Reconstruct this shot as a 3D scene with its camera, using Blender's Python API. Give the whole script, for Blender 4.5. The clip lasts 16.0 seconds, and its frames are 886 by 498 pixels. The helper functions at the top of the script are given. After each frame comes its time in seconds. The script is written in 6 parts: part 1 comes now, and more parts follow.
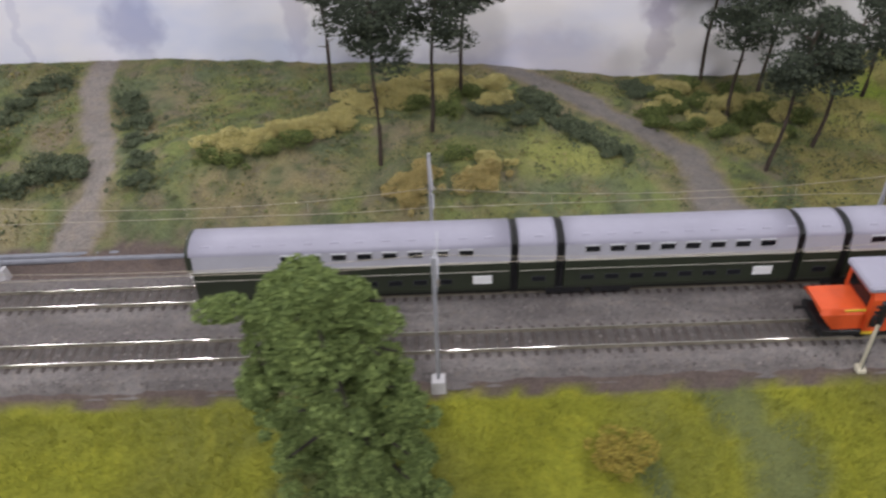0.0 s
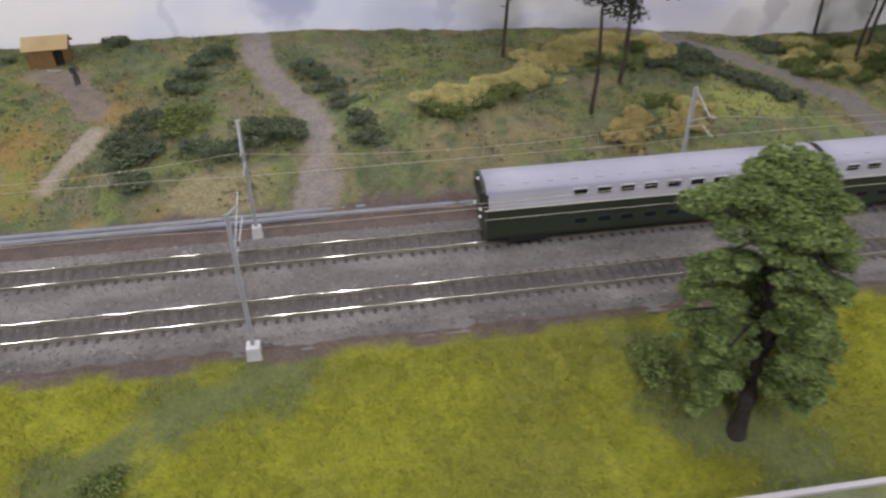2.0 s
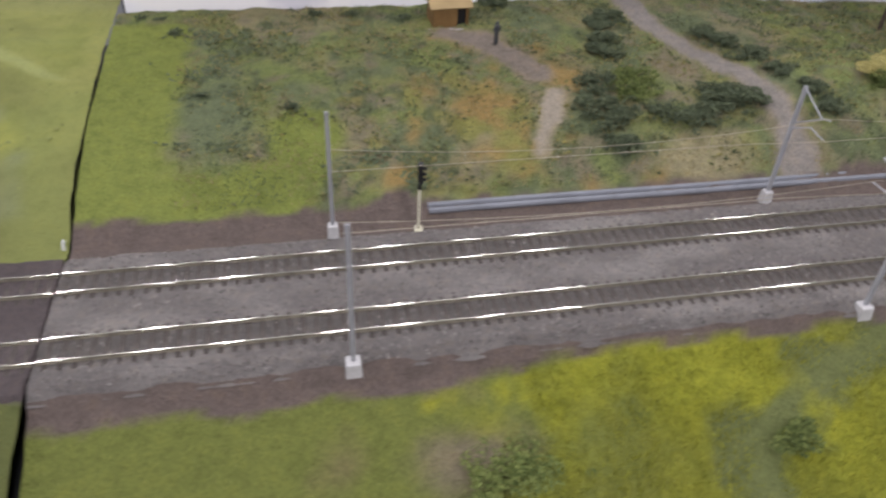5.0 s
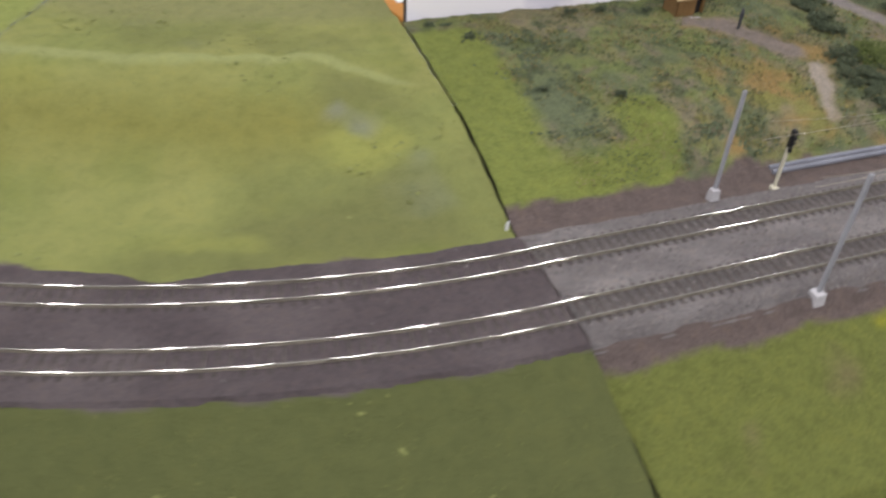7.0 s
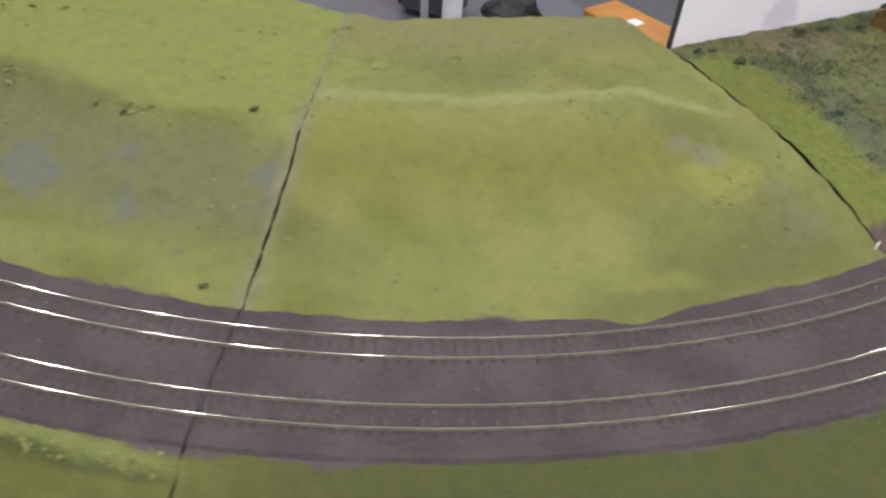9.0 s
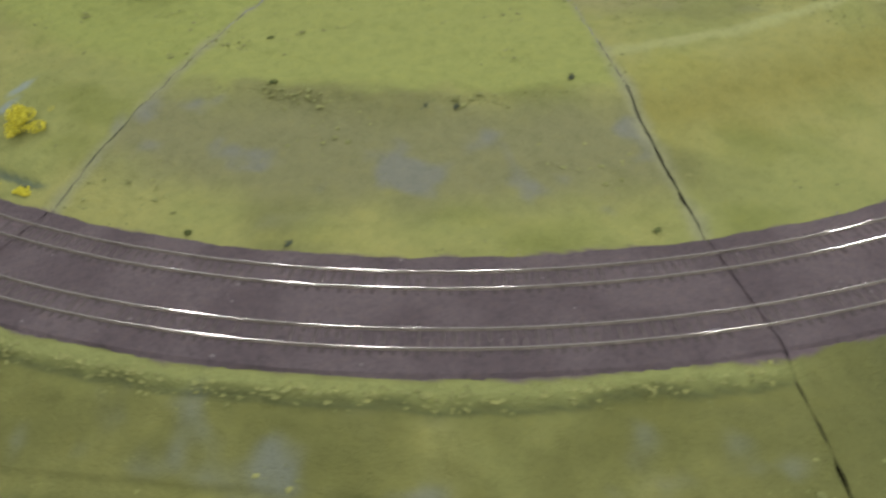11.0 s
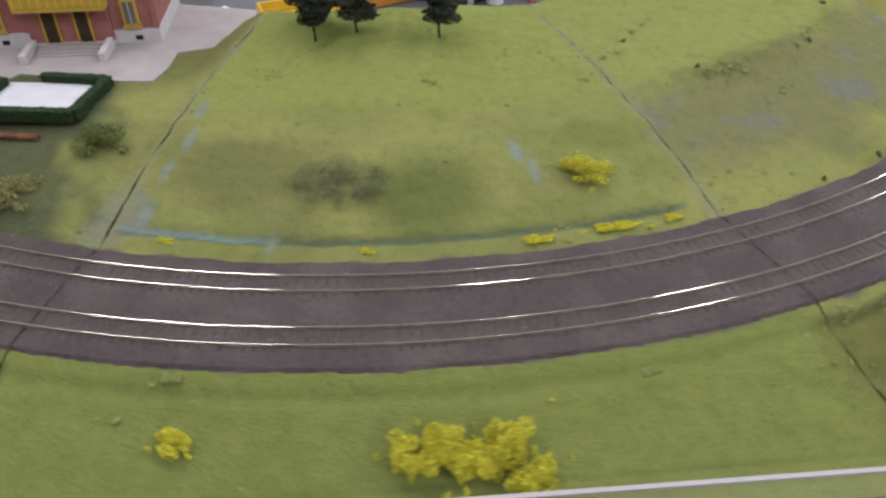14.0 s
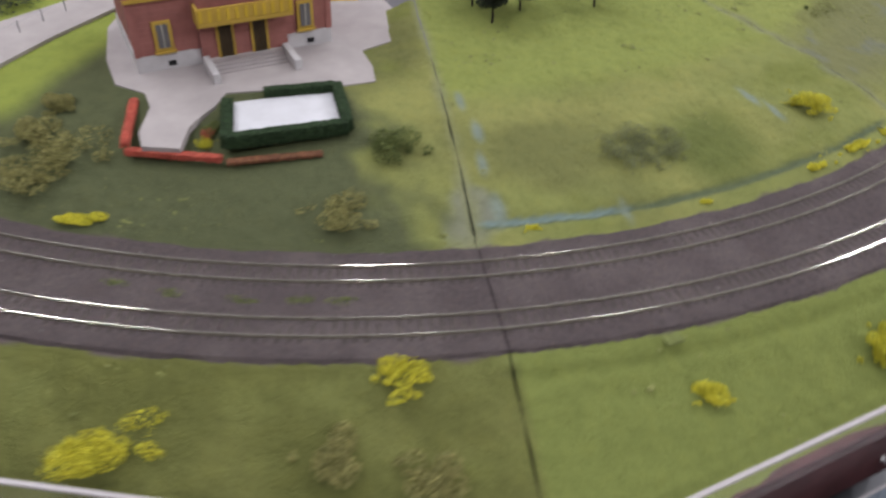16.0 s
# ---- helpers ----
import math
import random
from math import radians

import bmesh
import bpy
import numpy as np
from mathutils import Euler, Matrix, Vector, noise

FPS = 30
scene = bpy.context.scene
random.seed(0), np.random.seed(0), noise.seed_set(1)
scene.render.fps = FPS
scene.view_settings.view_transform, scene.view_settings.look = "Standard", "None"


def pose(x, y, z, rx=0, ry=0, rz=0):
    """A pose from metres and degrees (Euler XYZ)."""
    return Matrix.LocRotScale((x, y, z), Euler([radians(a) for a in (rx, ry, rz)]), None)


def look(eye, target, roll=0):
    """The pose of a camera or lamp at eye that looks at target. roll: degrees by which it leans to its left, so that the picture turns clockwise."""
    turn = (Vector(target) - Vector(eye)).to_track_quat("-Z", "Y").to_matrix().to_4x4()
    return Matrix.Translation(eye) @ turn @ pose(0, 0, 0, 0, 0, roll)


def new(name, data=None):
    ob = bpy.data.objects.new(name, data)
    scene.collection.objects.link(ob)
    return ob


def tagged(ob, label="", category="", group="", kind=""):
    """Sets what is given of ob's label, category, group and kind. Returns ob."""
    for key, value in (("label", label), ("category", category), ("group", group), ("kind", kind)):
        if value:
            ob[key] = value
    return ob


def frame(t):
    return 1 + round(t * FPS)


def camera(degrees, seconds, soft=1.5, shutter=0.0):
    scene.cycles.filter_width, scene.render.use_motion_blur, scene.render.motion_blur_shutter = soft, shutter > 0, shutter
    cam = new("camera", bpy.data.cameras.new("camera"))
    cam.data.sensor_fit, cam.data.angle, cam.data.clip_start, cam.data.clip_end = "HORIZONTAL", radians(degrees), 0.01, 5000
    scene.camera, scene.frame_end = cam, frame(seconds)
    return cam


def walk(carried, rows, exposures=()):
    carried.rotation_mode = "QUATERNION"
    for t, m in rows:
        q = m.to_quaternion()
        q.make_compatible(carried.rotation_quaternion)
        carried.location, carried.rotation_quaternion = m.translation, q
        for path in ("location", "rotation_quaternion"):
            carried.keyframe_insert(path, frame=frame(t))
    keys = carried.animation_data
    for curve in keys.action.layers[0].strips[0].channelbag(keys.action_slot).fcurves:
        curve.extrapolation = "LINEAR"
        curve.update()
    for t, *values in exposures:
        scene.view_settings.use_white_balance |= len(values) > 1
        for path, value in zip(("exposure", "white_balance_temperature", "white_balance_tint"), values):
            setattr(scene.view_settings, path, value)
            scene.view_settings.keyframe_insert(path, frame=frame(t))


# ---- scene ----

# ---------------------------------------------------------------- camera
cam = camera(60.3, 16.0, soft=2.5, shutter=0.45)
# seconds, eye in metres, yaw, pitch and roll in degrees
PATH = [
    (0.0, 0.7659, -0.3299, 0.3223, -0.02, -36.78, -1.98),
    (0.5, 0.6901, -0.3447, 0.3135, -3.64, -35.72, -0.87),
    (1.0, 0.6327, -0.3619, 0.3201, -6.33, -36.01, -0.18),
    (1.5, 0.5714, -0.3707, 0.3079, -8.14, -35.29, -0.50),
    (2.0, 0.5197, -0.3519, 0.2949, -8.67, -35.97, -0.42),
    (2.5, 0.4968, -0.3147, 0.2803, -7.01, -36.06, 0.44),
    (3.0, 0.4476, -0.2912, 0.2712, -6.43, -36.09, 2.34),
    (3.2, 0.4178, -0.2883, 0.2720, -8.17, -36.41, 3.38),
    (5.3, 0.1024, -0.2984, 0.2918, -13.36, -38.23, 3.08),
    (5.5, 0.0787, -0.2844, 0.2822, -13.89, -37.75, 3.10),
    (6.0, 0.0254, -0.2690, 0.2945, -15.26, -37.60, 3.52),
    (6.5, -0.0731, -0.2709, 0.2982, -17.19, -37.39, 4.33),
    (7.0, -0.1922, -0.2819, 0.3113, -20.40, -38.47, 2.47),
    (7.5, -0.3066, -0.2899, 0.3321, -23.93, -39.51, 2.09),
    (8.0, -0.3921, -0.2396, 0.3539, -26.31, -40.82, 3.79),
    (8.5, -0.4532, -0.1770, 0.3530, -27.00, -41.27, 5.10),
    (8.7, -0.4829, -0.1604, 0.3587, -28.32, -40.92, 5.61),
    (10.8, -0.8507, 0.0084, 0.3375, -40.26, -39.06, -2.46),
    (11.0, -0.8787, 0.0383, 0.3376, -41.59, -39.73, -2.07),
    (11.5, -0.9893, 0.0989, 0.3555, -47.52, -40.46, -2.96),
    (12.0, -1.1151, 0.1566, 0.3720, -55.38, -40.04, -2.14),
    (12.5, -1.1865, 0.2929, 0.3667, -62.23, -39.13, 1.48),
    (13.0, -1.1979, 0.4477, 0.3623, -68.26, -38.06, 0.66),
    (13.5, -1.2477, 0.6195, 0.3475, -77.40, -37.44, 2.41),
    (14.0, -1.2995, 0.7741, 0.3555, -85.85, -38.29, 0.05),
    (14.5, -1.2842, 0.8721, 0.3407, -90.36, -38.48, 1.41),
    (15.0, -1.2523, 0.9660, 0.3292, -95.24, -38.43, 1.98),
    (15.5, -1.2507, 1.0729, 0.3410, -100.78, -38.72, 2.90),
    (16.0, -1.2792, 1.2365, 0.3659, -108.81, -39.83, 3.22),
]


def aim(x, y, z, yaw, pitch, roll):
    a, b = radians(yaw), radians(pitch)
    return look((x, y, z), (x - math.sin(a) * math.cos(b), y + math.cos(a) * math.cos(b), z + math.sin(b)), roll)


walk(cam, [(t, aim(*p)) for t, *p in PATH])

# ---------------------------------------------------------------- light
world = bpy.data.worlds.new("world")
scene.world = world
world.use_nodes = True
world.node_tree.nodes["Background"].inputs[0].default_value = (0.9, 0.93, 1.0, 1)
world.node_tree.nodes["Background"].inputs[1].default_value = 0.3
LAMP_POWER = 17.0


def hall_lamp(x, y, power, wide=0.05, long=0.24):
    """A ceiling lamp: a small glowing field below the ceiling."""
    d = bpy.data.lights.new("ceiling_lamp", "AREA")
    d.shape, d.size, d.size_y, d.energy, d.color = "RECTANGLE", wide, long, power, (0.98, 0.97, 1.0)
    new("ceiling_lamp", d).matrix_world = pose(x, y, 1.76)


for lx, k in ((-2.6, 1.6), (-1.0, 0.82), (0.6, 0.9), (2.2, 1.0)):
    hall_lamp(lx, -1.5, LAMP_POWER * 1.7 * k, 0.2, 0.5)
for lx, k in ((-2.2, 1.85), (-0.83, 0.78), (-0.18, 0.75), (0.47, 0.8), (1.12, 0.85), (2.1, 1.2)):
    for ly, q in ((-0.06, 0.2), (0.72, 0.2)):
        hall_lamp(lx, ly, LAMP_POWER * q * k)
    hall_lamp(lx, 2.1, LAMP_POWER * 0.46 * k, 0.035, 0.85)
for lx in (-0.44, 0.21, 0.82):
    hall_lamp(lx, 1.95, LAMP_POWER * 0.2, 0.03, 0.8)

# ---------------------------------------------------------------- materials


def shader(name, rough=0.85, metal=0.0):
    m = bpy.data.materials.new(name)
    m.use_nodes = True
    b = m.node_tree.nodes["Principled BSDF"]
    b.inputs["Roughness"].default_value, b.inputs["Metallic"].default_value = rough, metal
    b.inputs["Specular IOR Level"].default_value = 0.3
    return m, m.node_tree, b


def link(tree, a, b):
    tree.links.new(a, b)


def noise_node(tree, scale, detail=4.0, rough=0.6):
    n = tree.nodes.new("ShaderNodeTexNoise")
    c = tree.nodes.new("ShaderNodeTexCoord")
    n.inputs["Scale"].default_value, n.inputs["Detail"].default_value, n.inputs["Roughness"].default_value = scale, detail, rough
    link(tree, c.outputs["Object"], n.inputs["Vector"])
    return n


def ramp(tree, fac, *stops):
    r = tree.nodes.new("ShaderNodeValToRGB")
    e = r.color_ramp.elements
    while len(e) < len(stops):
        e.new(0.5)
    for k, (p, c) in zip(e, stops):
        k.position, k.color = p, (*c, 1)
    link(tree, fac, r.inputs[0])
    return r.outputs[0]


def mixed(tree, a, b, fac, kind="MIX"):
    n = tree.nodes.new("ShaderNodeMix")
    n.data_type, n.blend_type = "RGBA", kind
    for socket, v in ((n.inputs[6], a), (n.inputs[7], b), (n.inputs[0], fac)):
        if hasattr(v, "links"):
            link(tree, v, socket)
        else:
            socket.default_value = v if isinstance(v, float) else (*v, 1)
    return n.outputs[2]


def relief(tree, b, height, strength, distance):
    n = tree.nodes.new("ShaderNodeBump")
    n.inputs["Strength"].default_value, n.inputs["Distance"].default_value = strength, distance
    link(tree, height, n.inputs["Height"])
    link(tree, n.outputs[0], b.inputs["Normal"])


def grey(v):
    return (v, v, v)


def surface(name, col, rough=0.8, metal=0.0, vary=0.25, scale=60.0, fine=600.0, bump=0.3, depth=0.0004):
    """A colour that varies at two scales, with fine relief."""
    m, t, b = shader(name, rough, metal)
    big, small = noise_node(t, scale), noise_node(t, fine, 3.0)
    lo, hi = tuple(c * (1 - vary) for c in col), tuple(min(1, c * (1 + vary)) for c in col)
    c = ramp(t, big.outputs[0], (0.3, lo), (0.7, hi))
    c = mixed(t, c, ramp(t, small.outputs[0], (0.3, grey(1 - vary)), (0.7, grey(1.0))), 0.6, "MULTIPLY")
    link(t, c, b.inputs["Base Color"])
    if bump:
        relief(t, b, small.outputs[0], bump, depth)
    return m


def leafy(name, dark, mid, light, rough=0.85):
    """Foam and fibre foliage: each clump has its own shade."""
    m, t, b = shader(name, rough)
    g = t.nodes.new("ShaderNodeNewGeometry")
    c = ramp(t, g.outputs["Random Per Island"], (0.0, dark), (0.5, mid), (1.0, light))
    n = noise_node(t, 900.0, 2.0)
    c = mixed(t, c, ramp(t, n.outputs[0], (0.35, grey(0.7)), (0.65, grey(1.15))), 0.6, "MULTIPLY")
    c = mixed(t, c, ramp(t, noise_node(t, 140.0, 3.0).outputs[0], (0.3, (0.72, 0.76, 0.74)), (0.5, grey(1.0)), (0.7, (1.22, 1.18, 1.1))), 0.8, "MULTIPLY")
    link(t, c, b.inputs["Base Color"])
    relief(t, b, n.outputs[0], 0.6, 0.0008)
    return m


def painted_ground(name, bump=0.8, depth=0.0012, fine=700.0, amount=0.8, patches=0.8):
    """Scatter material: the colour laid on the board, broken up by fibres and crumbs."""
    m, t, b = shader(name, 0.95)
    b.inputs["Specular IOR Level"].default_value = 0.1
    a = t.nodes.new("ShaderNodeAttribute")
    a.attribute_name = "scatter"
    n1, n2 = noise_node(t, fine, 4.0, 0.7), noise_node(t, fine / 5, 5.0, 0.65)
    c = mixed(t, a.outputs["Color"], ramp(t, n1.outputs[0], (0.25, grey(0.55)), (0.5, grey(0.95)), (0.8, grey(1.3))), amount, "MULTIPLY")
    c = mixed(t, c, ramp(t, n2.outputs[0], (0.3, (0.72, 0.74, 0.72)), (0.5, grey(1.0)), (0.75, (1.2, 1.14, 1.0))), patches, "MULTIPLY")
    link(t, c, b.inputs["Base Color"])
    mixh = t.nodes.new("ShaderNodeMath")
    mixh.operation = "ADD"
    link(t, n1.outputs[0], mixh.inputs[0])
    link(t, n2.outputs[0], mixh.inputs[1])
    relief(t, b, mixh.outputs[0], bump, depth)
    return m


HILL = painted_ground("hill_scatter", 1.0, 0.0022, 520.0)
TURF = painted_ground("turf_mat", 0.8, 0.0026, 420.0, 0.22, 0.45)
BALLAST = painted_ground("ballast_stones", 1.0, 0.0016, 1100.0)
STONE = leafy("ballast_stone", (0.1, 0.088, 0.087), (0.18, 0.161, 0.16), (0.275, 0.248, 0.243))
RAIL_TOP = surface("rail_head", (0.6, 0.57, 0.51), 0.11, 0.65, 0.12, 60, 260, 0.02, 0.0001)
RAIL_SIDE = surface("rail_rust", (0.21, 0.185, 0.145), 0.6, 0.35, 0.35, 80, 900)
SLEEPER = surface("sleeper_wood", (0.085, 0.07, 0.066), 0.85, 0.0, 0.35, 120, 1500)
MAST_GREY = surface("mast_grey", (0.42, 0.42, 0.46), 0.55, 0.1, 0.12, 60, 900)
CONCRETE = surface("concrete", (0.52, 0.5, 0.52), 0.85, 0.0, 0.15, 150, 1500)
CREAM = surface("cream_post", (0.62, 0.58, 0.46), 0.6, 0.0, 0.1)
BLACK = surface("black_plastic", (0.016, 0.016, 0.018), 0.45, 0.0, 0.3)
WIRE = surface("copper_wire", (0.46, 0.41, 0.34), 0.4, 0.7, 0.1)
PIPE = surface("grey_duct", (0.2, 0.205, 0.24), 0.4, 0.0, 0.12)
COACH_GREEN = surface("coach_green", (0.03, 0.036, 0.024), 0.38, 0.0, 0.15, 40, 500, 0.05)
COACH_GREY = surface("coach_grey", (0.35, 0.345, 0.395), 0.45, 0.0, 0.06, 30, 500, 0.05)
ROOF_GREY = surface("roof_grey", (0.31, 0.3, 0.375), 0.42, 0.0, 0.07, 30, 500, 0.05)
LINE = surface("pale_line", (0.55, 0.52, 0.46), 0.5, 0.0, 0.05)
GLASS = surface("dark_window", (0.012, 0.013, 0.016), 0.12, 0.0, 0.2)
SILVER = surface("window_frame", (0.62, 0.62, 0.64), 0.35, 0.5, 0.08)
WHITE = surface("white_card", (0.74, 0.74, 0.76), 0.7, 0.0, 0.05)
ORANGE = surface("orange_paint", (0.62, 0.085, 0.022), 0.45, 0.0, 0.1)
YELLOW = surface("yellow_paint", (0.62, 0.42, 0.04), 0.5, 0.0, 0.12)
BARK = surface("bark", (0.042, 0.034, 0.03), 0.9, 0.0, 0.4, 200, 1500, 0.8, 0.0008)
PINE_BARK = surface("pine_bark", (0.075, 0.056, 0.046), 0.9, 0.0, 0.4, 200, 1500, 0.8, 0.0008)
LEAF_GREEN = leafy("green_foliage", (0.075, 0.105, 0.033), (0.13, 0.175, 0.053), (0.205, 0.265, 0.085))
PINE = leafy("pine_foliage", (0.022, 0.03, 0.02), (0.036, 0.046, 0.03), (0.06, 0.072, 0.045))
DARK_BUSH = leafy("dark_bush", (0.045, 0.06, 0.036), (0.085, 0.104, 0.062), (0.135, 0.155, 0.09))
OCHRE_BUSH = leafy("ochre_bush", (0.39, 0.335, 0.125), (0.46, 0.4, 0.16), (0.52, 0.46, 0.21))
RUST_BUSH = leafy("rust_bush", (0.2, 0.155, 0.03), (0.3, 0.235, 0.045), (0.38, 0.305, 0.065))
GREEN_BUSH = leafy("green_bush", (0.05, 0.07, 0.02), (0.12, 0.15, 0.045), (0.2, 0.23, 0.07))
LEAFY_BUSH = leafy("leafy_bush", (0.09, 0.12, 0.035), (0.165, 0.2, 0.06), (0.25, 0.285, 0.09))
OLIVE_BUSH = leafy("olive_bush", (0.17, 0.165, 0.06), (0.26, 0.245, 0.09), (0.34, 0.315, 0.12))
TAN_BUSH = leafy("tan_bush", (0.32, 0.245, 0.09), (0.38, 0.3, 0.12), (0.44, 0.355, 0.155))
GREY_BUSH = leafy("grey_bush", (0.12, 0.135, 0.07), (0.2, 0.22, 0.11), (0.28, 0.3, 0.15))
YELLOW_BUSH = leafy("yellow_bush", (0.4, 0.36, 0.025), (0.56, 0.52, 0.04), (0.7, 0.66, 0.075))
BLADES = leafy("long_grass", (0.19, 0.195, 0.026), (0.24, 0.245, 0.03), (0.295, 0.3, 0.042))
SHORT = leafy("short_grass", (0.19, 0.203, 0.065), (0.212, 0.23, 0.074), (0.236, 0.253, 0.084))
PAD = surface("turf_pad", (0.16, 0.185, 0.06), 0.95, 0.0, 0.25, 150, 900, 0.8, 0.001)
HILL_GREEN = leafy("hill_grass_green", (0.15, 0.18, 0.06), (0.2, 0.23, 0.08), (0.26, 0.285, 0.1))
HILL_TAN = leafy("hill_grass_tan", (0.22, 0.18, 0.09), (0.29, 0.24, 0.125), (0.36, 0.3, 0.15))
HILL_DARK = leafy("hill_grass_dark", (0.07, 0.085, 0.05), (0.1, 0.12, 0.068), (0.14, 0.165, 0.09))
TURF_LUMP = leafy("turf_lump", (0.155, 0.168, 0.055), (0.195, 0.21, 0.07), (0.235, 0.25, 0.085))
COVER = leafy("ground_cover", (0.05, 0.06, 0.03), (0.12, 0.12, 0.05), (0.23, 0.2, 0.07))
HEDGE = leafy("clipped_hedge", (0.014, 0.03, 0.012), (0.024, 0.048, 0.02), (0.04, 0.07, 0.03))
RED_FLOWER = leafy("red_flowers", (0.34, 0.06, 0.045), (0.46, 0.09, 0.065), (0.55, 0.15, 0.1))
RED_EARTH = leafy("red_ground_cover", (0.12, 0.06, 0.035), (0.2, 0.08, 0.05), (0.26, 0.13, 0.06))
BRICK = surface("pink_brick", (0.33, 0.135, 0.12), 0.85, 0.0, 0.15, 90, 1200)
OCHRE = surface("ochre_trim", (0.5, 0.33, 0.06), 0.7, 0.0, 0.1)
PLINTH = surface("plinth_stone", (0.55, 0.53, 0.55), 0.8, 0.0, 0.1)
VILLA_GLASS = surface("grey_window", (0.14, 0.135, 0.145), 0.15, 0.0, 0.2)
DOOR_BROWN = surface("door_brown", (0.05, 0.032, 0.015), 0.5, 0.0, 0.2)
PAVING = surface("paving", (0.39, 0.355, 0.36), 0.9, 0.0, 0.1, 30, 800, 0.4)
GRAVEL_WHITE = surface("white_gravel", (0.6, 0.6, 0.65), 0.9, 0.0, 0.06, 60, 1500, 0.6)
HUT_WOOD = surface("hut_wood", (0.2, 0.115, 0.045), 0.7, 0.0, 0.2)
HUT_ROOF = surface("hut_roof", (0.36, 0.26, 0.135), 0.8, 0.0, 0.12)
FASCIA = surface("maroon_fascia", (0.085, 0.032, 0.035), 0.5, 0.0, 0.35, 25, 300, 0.1)
SKIRT = surface("grey_skirt", (0.2, 0.24, 0.29), 0.55, 0.0, 0.12, 12, 200, 0.2)
PANE_EDGE = surface("pane_edge", (0.42, 0.39, 0.41), 0.3, 0.0, 0.04)
ORANGE_WOOD = surface("varnished_wood", (0.55, 0.24, 0.05), 0.35, 0.0, 0.2, 20, 200, 0.1)
DARK_GREY = surface("dark_grey_plastic", (0.06, 0.062, 0.07), 0.5, 0.0, 0.2)
TABLE_GREY = surface("table_grey", (0.12, 0.12, 0.14), 0.5, 0.0, 0.1, 10, 200, 0.1)
RED_FLEX = surface("red_flex", (0.3, 0.03, 0.025), 0.45, 0.0, 0.1)
FLOOR = surface("hall_floor", (0.2, 0.2, 0.22), 0.5, 0.0, 0.15, 5, 60, 0.1)
WALL = surface("hall_wall", (0.62, 0.6, 0.58), 0.9, 0.0, 0.05, 3, 60, 0.1)


def pane_material():
    m, t, b = shader("clear_acrylic", 0.04)
    b.inputs["Base Color"].default_value = (0.96, 0.95, 0.95, 1)
    b.inputs["Transmission Weight"].default_value = 0.965
    b.inputs["IOR"].default_value = 1.03
    return m


ACRYLIC = pane_material()


def sky_print():
    """A printed sky sheet: pale haze with clouds, a far hill and faint grey trees."""
    m, t, b = shader("sky_print", 0.6)
    c = t.nodes.new("ShaderNodeTexCoord")

    def stretched(scale, size, detail=4.0):
        mp = t.nodes.new("ShaderNodeMapping")
        mp.inputs["Scale"].default_value = scale
        link(t, c.outputs["Object"], mp.inputs[0])
        n = t.nodes.new("ShaderNodeTexNoise")
        n.inputs["Scale"].default_value, n.inputs["Detail"].default_value = size, detail
        link(t, mp.outputs[0], n.inputs["Vector"])
        return n

    n = stretched((3.0, 1.0, 6.0), 1.4)
    col = ramp(t, n.outputs[0], (0.34, (0.68, 0.72, 0.92)), (0.46, (0.86, 0.85, 0.95)), (0.56, (0.94, 0.9, 0.93)), (0.7, (0.88, 0.85, 0.9)))
    wob = stretched((1.0, 1.0, 1.0), 55.0, 5.0)
    shift = t.nodes.new("ShaderNodeVectorMath")
    shift.operation = "MULTIPLY_ADD"
    link(t, wob.outputs["Color"], shift.inputs[0])
    shift.inputs[1].default_value, shift.inputs[2].default_value = (0.035, 0.0, 0.03), (-0.0175, 0.0, -0.015)
    place = t.nodes.new("ShaderNodeVectorMath")
    place.operation = "ADD"
    link(t, c.outputs["Object"], place.inputs[0])
    link(t, shift.outputs[0], place.inputs[1])
    # far trees and hill: middle along the sheet, height, half width, half height, tint
    for px, pz, rx, rz, tint in ((-0.268, 0.07, 0.035, 0.034, (0.7, 0.7, 0.78)), (-0.115, 0.08, 0.012, 0.075, (0.82, 0.81, 0.86)), (0.232, 0.09, 0.028, 0.05, (0.74, 0.72, 0.77)),
                                 (0.23, 0.045, 0.014, 0.06, (0.8, 0.78, 0.82)), (-0.375, 0.06, 0.006, 0.2, (0.88, 0.88, 0.92)), (0.12, 0.012, 0.1, 0.05, (0.84, 0.82, 0.85)), (-0.02, 0.015, 0.11, 0.025, (0.82, 0.81, 0.85)), (-0.6, 0.05, 0.03, 0.03, (0.8, 0.8, 0.86))):
        mp = t.nodes.new("ShaderNodeMapping")
        mp.vector_type = "TEXTURE"
        mp.inputs["Location"].default_value, mp.inputs["Scale"].default_value = (px, 0.0, pz), (rx, 1.0, rz)
        link(t, place.outputs[0], mp.inputs[0])
        far = t.nodes.new("ShaderNodeVectorMath")
        far.operation = "LENGTH"
        link(t, mp.outputs[0], far.inputs[0])
        col = mixed(t, col, ramp(t, far.outputs["Value"], (0.55, tint), (1.1, grey(1.0))), 1.0, "MULTIPLY")
    link(t, col, b.inputs["Base Color"])
    return m


SKY_PRINT = sky_print()

# ---------------------------------------------------------------- builders


def mesh(name, verts, faces, mats, parent=None, label=""):
    me = bpy.data.meshes.new(name)
    me.from_pydata([tuple(v) for v in verts], [], faces)
    for m in mats if isinstance(mats, (list, tuple)) else [mats]:
        me.materials.append(m)
    ob = new(name, me)
    ob.parent = parent
    if label:
        ob["label"] = label
    return ob


